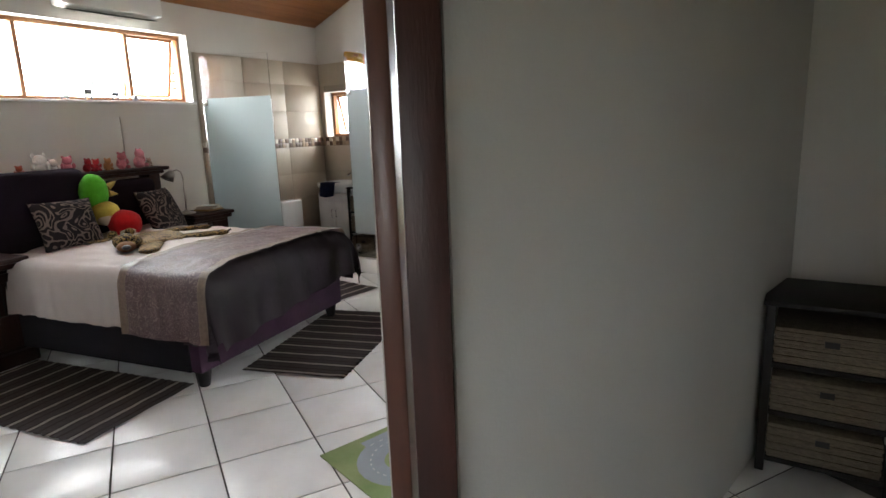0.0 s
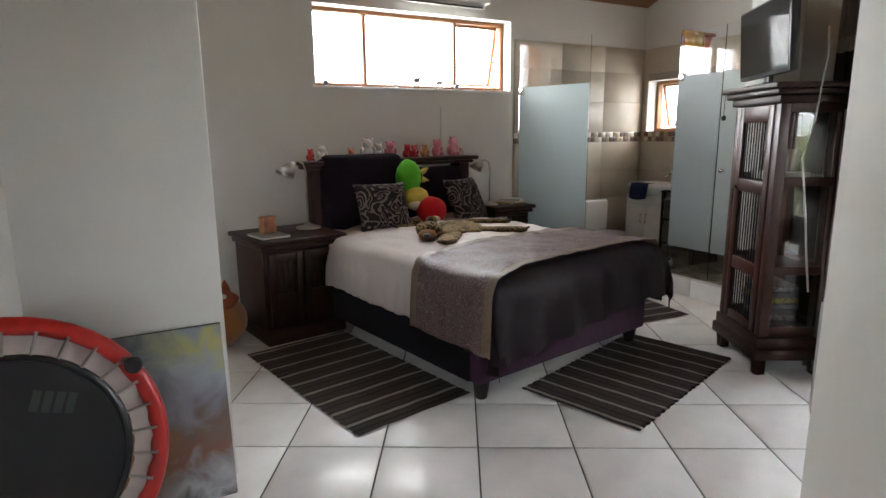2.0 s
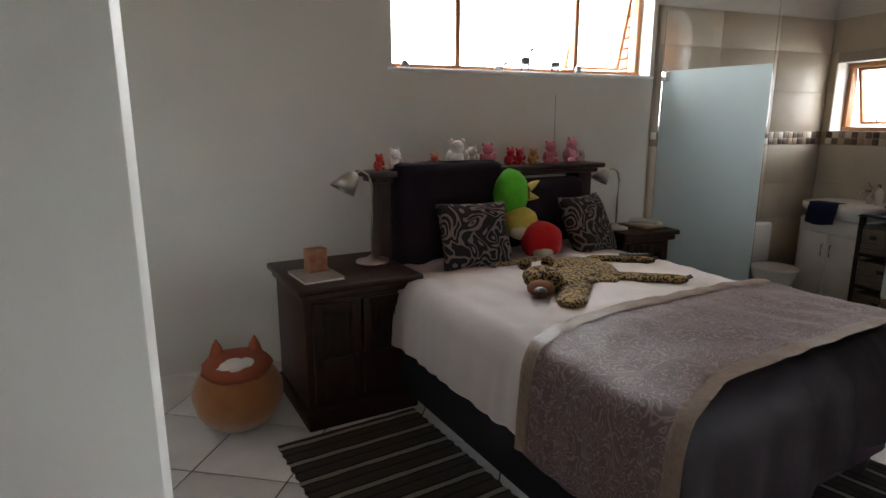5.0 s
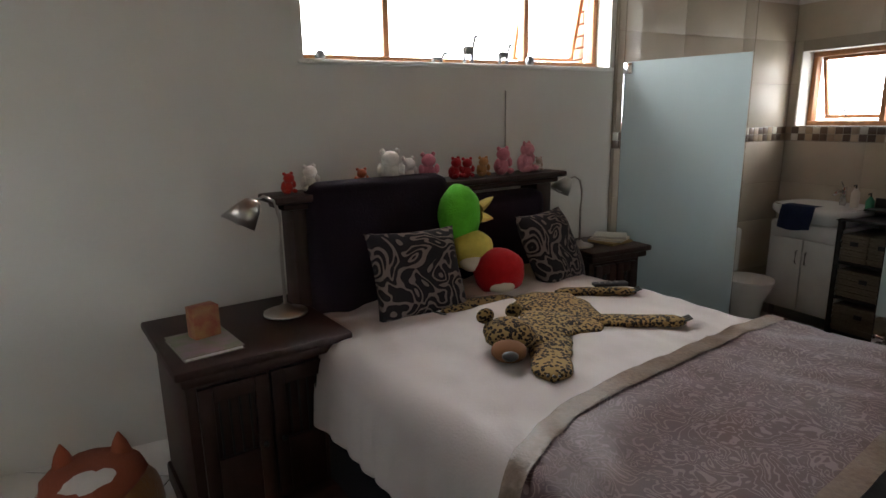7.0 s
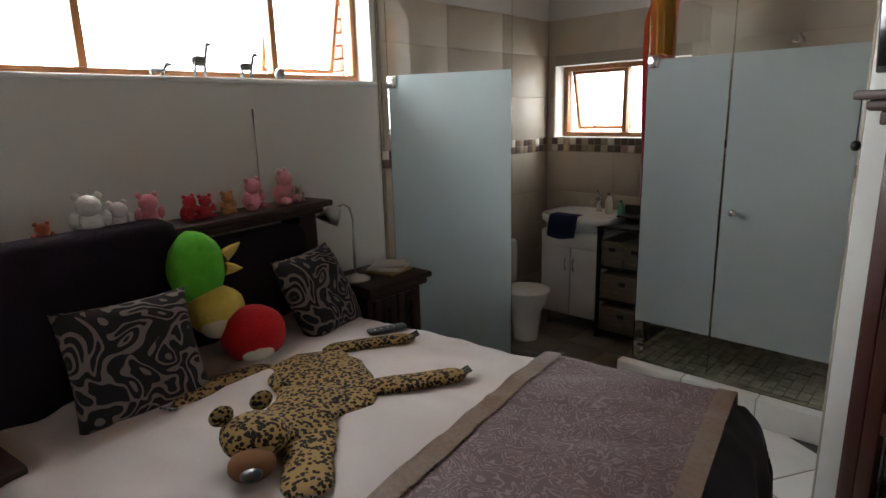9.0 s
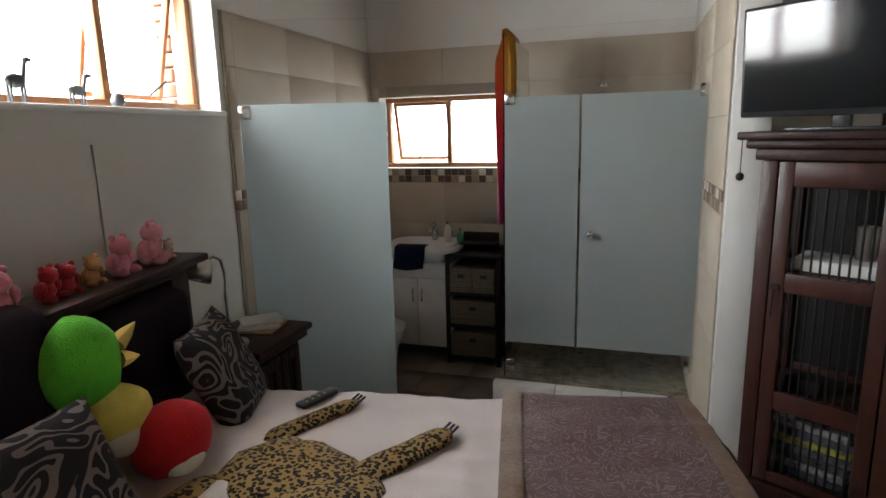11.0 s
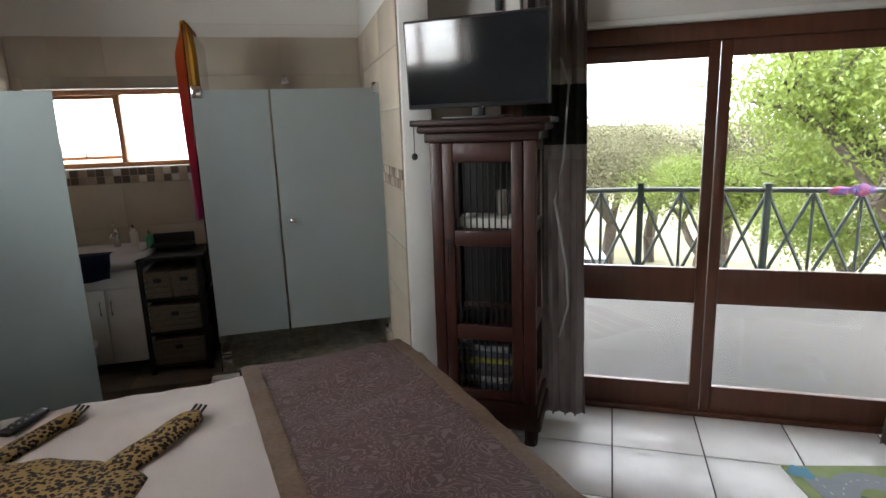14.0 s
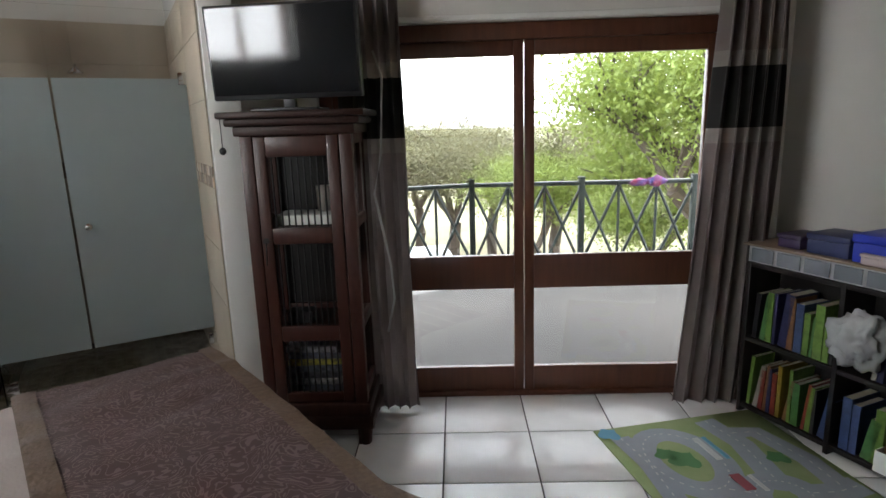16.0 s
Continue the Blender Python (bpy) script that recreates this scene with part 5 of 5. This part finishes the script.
part("edge_band", tube([(0.365 * math.cos(2 * math.pi * k / 48), 0.365 * math.sin(2 * math.pi * k / 48), -0.003) for k in range(48)], 0.012, 8, True), BLACK, tp)
b = bmesh.new()
for k in range(96):
    a = 2 * math.pi * k / 96
    a2 = 2 * math.pi * (k + 1) / 96
    o, o2 = 0.012 * math.sin(k * 1.9) + 0.02, 0.012 * math.sin((k + 1) * 1.9) + 0.02
    b.faces.new([b.verts.new(p) for p in ((0.38 * math.cos(a), 0.38 * math.sin(a), o), (0.45 * math.cos(a), 0.45 * math.sin(a), o + 0.005), (0.45 * math.cos(a2), 0.45 * math.sin(a2), o2 + 0.005), (0.38 * math.cos(a2), 0.38 * math.sin(a2), o2))])
bmesh.ops.remove_doubles(b, verts=b.verts[:], dist=0.0005)
bmesh.ops.transform(b, matrix=Matrix.Translation((0, 0, -0.03)), verts=b.verts[:])
part("skirt", b, mat("pinkish_white_vinyl", (0.55, 0.47, 0.45), 0.5), tp, "crumpled white skirt", smooth=True)
for k in range(30):
    a = 2 * math.pi * k / 30
    c, s = math.cos(a), math.sin(a)
    part("spring", rod((0.375 * c, 0.375 * s, -0.012), (0.455 * c, 0.455 * s, -0.03), 0.006, 6), STEEL, tp)
for k in range(4):
    part("printed_bar", box(0.02 + k * 0.035, 0.045 + k * 0.035, -0.26, -0.19, -0.0085, -0.0065, m=pose(0, 0, 0, 0, 0, 200)), mat("grey_print", (0.05, 0.055, 0.055), 0.8), tp, "pale grey print")
for a in (1.4, 2.53, 3.75):
    c, s = math.cos(a), math.sin(a)
    lg = part("leg", rod((0.47 * c, 0.47 * s, 0.0), (0.47 * c, 0.47 * s, -0.14), 0.014, 10), STEEL, tp, "short steel leg")
    part("rubber_foot", lathe([(0.012, -0.17), (0.024, -0.168), (0.03, -0.16), (0.028, -0.13), (0.016, -0.12)], 16, pose(0.47 * c, 0.47 * s, 0)), BLACK, lg, "black rubber foot")

PAINT = mat("painted_canvas", (0.3, 0.3, 0.33), 0.6, (0.4, 0.36, 0.1))
an, al, ab = nodes_of(PAINT)
tcx = an.new("ShaderNodeTexCoord")
ns = an.new("ShaderNodeTexNoise")
ns.inputs["Scale"].default_value, ns.inputs["Detail"].default_value, ns.inputs["Distortion"].default_value = 7.0, 8.0, 0.6
al.new(tcx.outputs["Object"], ns.inputs["Vector"])
wob = an.new("ShaderNodeVectorMath")
wob.operation = "MULTIPLY_ADD"
wob.inputs[1].default_value = (0.45, 0.45, 0.45)
al.new(ns.outputs["Color"], wob.inputs[0])
al.new(tcx.outputs["Object"], wob.inputs[2])
axes = an.new("ShaderNodeSeparateXYZ")
al.new(wob.outputs[0], axes.inputs[0])


def paint_ramp(axis, lo, hi, cols):
    mr_ = an.new("ShaderNodeMapRange")
    mr_.inputs["From Min"].default_value, mr_.inputs["From Max"].default_value = lo, hi
    al.new(axes.outputs[axis], mr_.inputs["Value"])
    ra = an.new("ShaderNodeValToRGB")
    ra.color_ramp.elements[0].color = (*cols[0][1], 1)
    ra.color_ramp.elements[1].position, ra.color_ramp.elements[1].color = cols[-1][0], (*cols[-1][1], 1)
    for p_, c_ in cols[1:-1]:
        ra.color_ramp.elements.new(p_).color = (*c_, 1)
    al.new(mr_.outputs[0], ra.inputs[0])
    return ra.outputs[0]


scene_right = paint_ramp("Z", 0.2, 0.98, ((0.0, (0.06, 0.06, 0.07)), (0.1, (0.42, 0.42, 0.44)), (0.2, (0.25, 0.24, 0.25)), (0.27, (0.2, 0.09, 0.06)), (0.42, (0.16, 0.11, 0.09)), (0.52, (0.22, 0.21, 0.25)), (0.72, (0.34, 0.37, 0.42)), (0.86, (0.42, 0.42, 0.16)), (1.0, (0.24, 0.28, 0.36))))
scene_left = paint_ramp("Z", 0.2, 0.98, ((0.0, (0.15, 0.13, 0.1)), (0.2, (0.22, 0.11, 0.03)), (0.4, (0.28, 0.12, 0.035)), (0.55, (0.09, 0.05, 0.03)), (0.7, (0.07, 0.07, 0.08)), (0.85, (0.16, 0.19, 0.24)), (1.0, (0.02, 0.025, 0.03))))
side = paint_ramp("Y", 0.1, 0.34, ((0.0, (0, 0, 0)), (1.0, (1, 1, 1))))
both = an.new("ShaderNodeMix")
both.data_type = "RGBA"
al.new(side, both.inputs["Factor"])
al.new(scene_left, both.inputs["A"])
al.new(scene_right, both.inputs["B"])
al.new(both.outputs["Result"], ab.inputs["Base Color"])
pt = thing("painting", "unframed animal painting leaning against the white wall", "painting", pose(-3.93, 3.06, 0, 0, -8, 0))
part("canvas", box(0.0, 0.02, -0.3, 0.25, 0.0, 0.71, 0.002), PAINT, pt)
part("stretcher_edge", box(-0.012, -0.001, -0.303, 0.253, 0.0, 0.713, 0.002), BLACK, pt)

# plush basket beside the nightstand
pbk = thing("plush_pouffe", "orange and brown round plush basket on the floor", "pouffe", pose(-5.75, 3.48, 0))
part("body", blob((0, 0, 0.19), (0.22, 0.22, 0.19), 0.06, 2), mat("ginger_plush", (0.33, 0.13, 0.035), 0.95, (0.24, 0.09, 0.025), 8, 0.7, 0.5, 120, sheen=0.4), pbk, smooth=True)
part("top", blob((0.02, 0, 0.34), (0.17, 0.17, 0.07), 0.1, 3), mat("rust_plush", (0.26, 0.06, 0.025), 0.95, bump=0.5, bscale=120), pbk, "rust plush top", smooth=True)
part("patch", blob((0.09, 0.0, 0.365), (0.08, 0.1, 0.04), 0.1, 3), mat("white_plush", (0.6, 0.57, 0.54), 0.95), pbk, "white plush patch", smooth=True)
for y in (-0.09, 0.09):
    part("ear", lathe([(0.04, 0), (0.025, 0.05), (0.004, 0.09)], 10, pose(-0.03, y, 0.38)), mat("rust_plush", (0.26, 0.06, 0.025), 0.95), pbk)

# ---- outside ----
solid("balcony_floor", box(-4.5, 4.5, 2.4, 5.1, -0.3, -0.03), BALCONY, "grey screeded balcony floor", "balcony", kind="structure", m=DOOR)
rl = thing("balcony_railing", "dark green steel railing with crossed bars", "railing", DOOR)


def rail_run(p, q, n):
    p, q = Vector(p), Vector(q)
    d = (q - p) / n
    for z in (1.0, 0.12):
        part("rail", rod(p + Vector((0, 0, z)), q + Vector((0, 0, z)), 0.025 if z > 0.5 else 0.016, 8), RAILING, rl)
    for k in range(n + 1):
        a = p + d * k
        if k % 3 == 0:
            ps = part("post", box(-0.03, 0.03, -0.03, 0.03, -0.03, 1.05, 0.004, m=Matrix.Translation(a)), RAILING, rl)
            part("cap", box(-0.036, 0.036, -0.036, 0.036, 1.05, 1.065, 0.004, m=Matrix.Translation(a)), RAILING, ps)
        else:
            part("bar", rod(a + Vector((0, 0, 0.12)), a + Vector((0, 0, 1.0)), 0.015, 6), RAILING, rl)
        if k < n:
            c = a + d
            part("brace", rod(a + Vector((0, 0, 0.14)), c + Vector((0, 0, 0.98)), 0.017, 6), RAILING, rl)
            part("brace", rod(a + Vector((0, 0, 0.98)), c + Vector((0, 0, 0.14)), 0.0165, 6), RAILING, rl)


rail_run((-0.2, 5.0, 0), (4.3, 4.75, 0), 12)
rail_run((-0.2, 5.0, 0), (-3.6, 4.2, 0), 9)
bow = solid("ribbon_bow", add(add(blob((0, 0, 0), (0.14, 0.05, 0.06), 0.6, 4, 2), blob((0.24, 0, 0.01), (0.14, 0.05, 0.07), 0.6, 4, 2)), blob((0.12, 0, 0), (0.05, 0.05, 0.05), 0.3, 4, 2)), mat("red_blue_ribbon", (0.4, 0.05, 0.06), 0.7, (0.08, 0.08, 0.3), 9, 0.8), "red and blue ribbon tied to the railing", "ribbon", m=DOOR @ pose(1.5, 4.88, 1.0) @ Matrix.Scale(0.7, 4))

b = bmesh.new()
bmesh.ops.create_grid(b, x_segments=40, y_segments=40, size=600)
solid("ground", b, GROUND, "dry grassy ground below the balcony", "ground", kind="structure", m=pose(0, 0, -3.2))


def tree(m, height, spread, leaf, n, seed, label, lowest=0.25):
    rnd = random.Random(seed)
    t_ = thing("tree", label, "tree", m, "garden trees")
    tips = []
    wood = bmesh.new()

    def grow(p, d, length, r, depth):
        q = p + d * length
        mid = p.lerp(q, 0.5) + Vector((rnd.uniform(-1, 1), rnd.uniform(-1, 1), 0)) * length * 0.06
        add(wood, tube([p, mid, q], r, 6))
        if depth >= 2:
            tips.extend((mid, q))
        if depth == 4:
            return
        for _ in range(3 if depth < 3 else 2):
            a = rnd.uniform(0, 2 * math.pi)
            nd = (d + Vector((math.cos(a), math.sin(a), rnd.uniform(-0.25, 0.5))) * spread).normalized()
            grow(q, nd, length * rnd.uniform(0.62, 0.85), r * 0.58, depth + 1)

    grow(Vector((0, 0, 0)), Vector((0.05, 0.03, 1)).normalized(), height * 0.27, height * 0.03, 0)
    part("trunk", wood, BARK, t_, "grey-brown trunk and limbs")
    verts, faces = [], []
    for k in range(n):
        c = rnd.choice(tips)
        p = c + Vector((rnd.gauss(0, 1), rnd.gauss(0, 1), rnd.gauss(0, 0.8))) * height * 0.055
        if p.z < height * lowest * 0.5:
            continue
        s = rnd.uniform(0.026, 0.055) * height / 6
        q = Euler((rnd.uniform(-1.2, 1.2), rnd.uniform(-1.2, 1.2), rnd.uniform(0, 6.3))).to_matrix()
        i = len(verts)
        verts += [p + q @ Vector(w) * s for w in ((-1, 0, 0), (0, -0.45, 0.1), (1, 0, 0), (0, 0.45, 0.1))]
        faces.append((i, i + 1, i + 2, i + 3))
    me = bpy.data.meshes.new("crown")
    me.from_pydata(verts, [], faces)
    me.materials.append(leaf)
    cr = new("crown", me)
    cr.parent = t_
    tagged(cr, kind="stuff")
    return t_


for x, y, h, sp_, lf, n, sd in ((4.6, 9.8, 8.0, 0.85, LEAF, 30000, 1), (7.2, 11.5, 8.2, 0.85, LEAF, 30000, 2), (1.7, 14.5, 5.2, 0.95, LEAF, 30000, 3), (4.2, 12.5, 5.6, 0.95, LEAF, 36000, 12), (-3.2, 16.5, 5.4, 1.0, LEAF_DRY, 30000, 4), (-6.5, 19.0, 5.6, 1.0, LEAF_DRY, 26000, 5), (-10.5, 17.0, 5.8, 1.0, LEAF_DRY, 26000, 6), (8.5, 9.0, 7.0, 0.9, LEAF, 20000, 7), (-0.5, 17.5, 6.4, 1.0, LEAF_DRY, 26000, 13), (0.9, 20.0, 6.6, 1.0, LEAF_DRY, 26000, 14), (-1.9, 20.5, 6.6, 1.0, LEAF_DRY, 26000, 15), (2.8, 17.5, 6.4, 0.95, LEAF_DRY, 26000, 8)):
    tree(DOOR @ pose(x, y, -3.2), h, sp_, lf, n, sd, "leafy bright green garden tree" if lf is LEAF else "sparse olive-green thorn tree")
tree(pose(-5.2, 15.5, -3.2), 5.6, 0.95, LEAF_DRY, 12000, 9, "sparse olive-green thorn tree")
tree(pose(-8.6, 17.5, -3.2), 5.4, 0.95, LEAF_DRY, 12000, 10, "sparse olive-green thorn tree")


def parked_car(m):
    t_ = thing("parked_car", "white parked car on the ground below", "car", m)
    paint = mat("white_car_paint", (0.75, 0.75, 0.76), 0.25, coat=0.5)
    part("body", box(-2.1, 2.1, -0.85, 0.85, 0.3, 0.85, 0.14), paint, t_, smooth=50)
    cab_ = box(-1.2, 1.0, -0.75, 0.75, 0.8, 1.42, 0.02)
    for v_ in cab_.verts:
        if v_.co.z > 1.2:
            v_.co.x *= 0.7
            v_.co.y *= 0.85
    part("windows", cab_, SCREEN, t_, "dark windows")
    part("roof", box(-0.84, 0.7, -0.64, 0.64, 1.41, 1.46, 0.02), paint, t_)
    for x in (-1.3, 1.3):
        for y in (-0.82, 0.82):
            w_ = part("wheel", cyl(0.32, 0.32, -0.1, 0.1, 20, pose(x, y, 0.32, 90), bev=0.03), BLACK, t_)
            part("rim", cyl(0.18, 0.18, -0.108, 0.108, 14, pose(x, y, 0.32, 90)), STEEL, w_)


parked_car(DOOR @ pose(-1.3, 14.5, -3.2, 0, 0, 8))

# neighbouring house beyond the long window
hs = thing("neighbour_house", "house with brown tiled roof and white fascia", "house", pose(-5.6, -8.5, -2.4, 0, 0, 90))
part("wall", box(-3, 1.5, -5, 3.2, 0, 4.6), mat("cream_render", (0.6, 0.55, 0.46), 0.9), hs)
rf = pose(2.2, 0, 4.5, 0, 28, 0)
b = bmesh.new()
for k in range(16):
    box(-5.2 + k * 0.34, -5.2 + k * 0.34 + 0.36, -5.4, 3.6, 0.0, 0.05, 0.0, m=rf @ pose(0, 0, 0.01 * k, 0, 2, 0), bm=b)
part("roof", b, ROOF_TILE, hs, "brown tiled roof")
part("fascia", box(-5.2, 0.3, 3.6, 3.66, -0.2, 0.12, m=rf), WHITE, hs, "white fascia board")

# ---- wall and floor tiles ----
fl_parent = thing("floor", "white square ceramic tiles laid diagonally with dark joints", "floor", DOOR, kind="structure")
S = 0.4516
tile_mesh = mesh_of("floor_tile", box(0.004, S - 0.004, 0.004, S - 0.004, -0.005, 0.0, 0.0015), FLOOR_TILE, 35)
for i in range(-10, 12):
    for j in range(-12, 5):
        c = DOOR @ Vector(((i + 0.5) * S, (j + 0.5) * S, 0))
        if -6.85 < c.x < 0.3 and 0.9 < c.y < 7.5 and j < 5:
            ob = new("floor_tile", tile_mesh)
            ob.parent = fl_parent
            ob.matrix_local = pose(i * S, j * S, 0)
bt_parent = thing("bathroom_tiling", "large beige wall tiles with a mosaic border", "wall tiles", kind="structure", m=pose(0, 0, 0))


def tile_wall(p, q, z_top, holes=(), first=0.0):
    """Large tiles on the wall from p to q, whose face is on the left of that way."""
    p, q = Vector((*p, 0)), Vector((*q, 0))
    d = (q - p).normalized()
    m = Matrix.Translation(p) @ Matrix((d, Vector((0, 0, 1)).cross(d), (0, 0, 1))).transposed().to_4x4()
    length = (q - p).length
    zs = [(0.0, 0.32), (0.32, 0.72), (0.72, 1.02), (1.02, 1.345), (1.455, 1.78), (1.78, 2.1), (2.1, z_top)]
    for z0, z1 in zs:
        x = -first
        while x < length:
            a, c = max(0, x), min(length, x + 0.6)
            x += 0.6
            pieces = [(a, c)]
            for h0, h1, l0, l1 in holes:
                if z0 < l1 - 0.02 and z1 > l0 + 0.02:
                    pieces = [s for (u, w) in pieces for s in ((u, min(w, h0)), (max(u, h1), w)) if s[1] - s[0] > 0.02]
            zz0, zz1 = z0, z1
            for u, w in pieces:
                if w - u > 0.02:
                    ob = new("wall_tile", mesh_of("wall_tile", box(u + 0.0015, w - 0.0015, 0.002, 0.01, zz0 + 0.0015, zz1 - 0.0015, 0.001), BATH_TILE, 35))
                    ob.parent = bt_parent
                    ob.matrix_local = m
    grout = new("grout", mesh_of("grout", wall_with_simple(length, z_top, holes), BATH_GROUT))
    grout.parent = bt_parent
    grout.matrix_local = m
    n = int(length / 0.055)
    for r_ in range(2):
        for k in range(n):
            ob = new("mosaic_piece", MOS[(k * 2 + r_ * 3 + (k * k) % 5) % 3 if (k + r_) % 2 else (0 if k % 3 else 1)])
            ob.parent = bt_parent
            ob.matrix_local = m @ pose(k * length / n, 0, 1.348 + r_ * 0.054)


def wall_with_simple(length, z_top, holes):
    b = bmesh.new()
    x = 0.0
    for a, c, lo, hi in holes:
        box(x, a, 0.0015, 0.006, 0, z_top - 0.002, bm=b)
        box(a, c, 0.0015, 0.006, 0, lo, bm=b)
        box(a, c, 0.0015, 0.006, hi, z_top - 0.002, bm=b)
        x = c
    box(x, length, 0.0015, 0.006, 0, z_top - 0.002, bm=b)
    return b


MOS = [mesh_of("mosaic_piece", box(0.002, 0.052, 0.002, 0.011, 0.002, 0.052, 0.001), mm, 35) for mm in MOSAIC]
tile_wall((-4.137, 8.389), (-6.549, 8.389), 2.37, [(1.253, 2.333, 1.46, 2.02)])
tile_wall((-6.549, 8.379), (-6.549, 6.56), 2.37)
tile_wall((-4.137, 6.74), (-4.137, 8.379), 2.37)
bf = thing("bathroom_floor", "brown square bathroom floor tiles", "floor", pose(-6.55, 7.08, 0), kind="structure")
bfm = mesh_of("bathroom_tile", box(0.002, 0.328, 0.002, 0.328, 0.001, 0.007, 0.001), BATH_FLOOR, 35)
for i in range(4):
    for j in range(4):
        ob = new("bathroom_tile", bfm)
        ob.parent = bf
        ob.matrix_local = pose(i * 0.317, j * 0.33, 0)
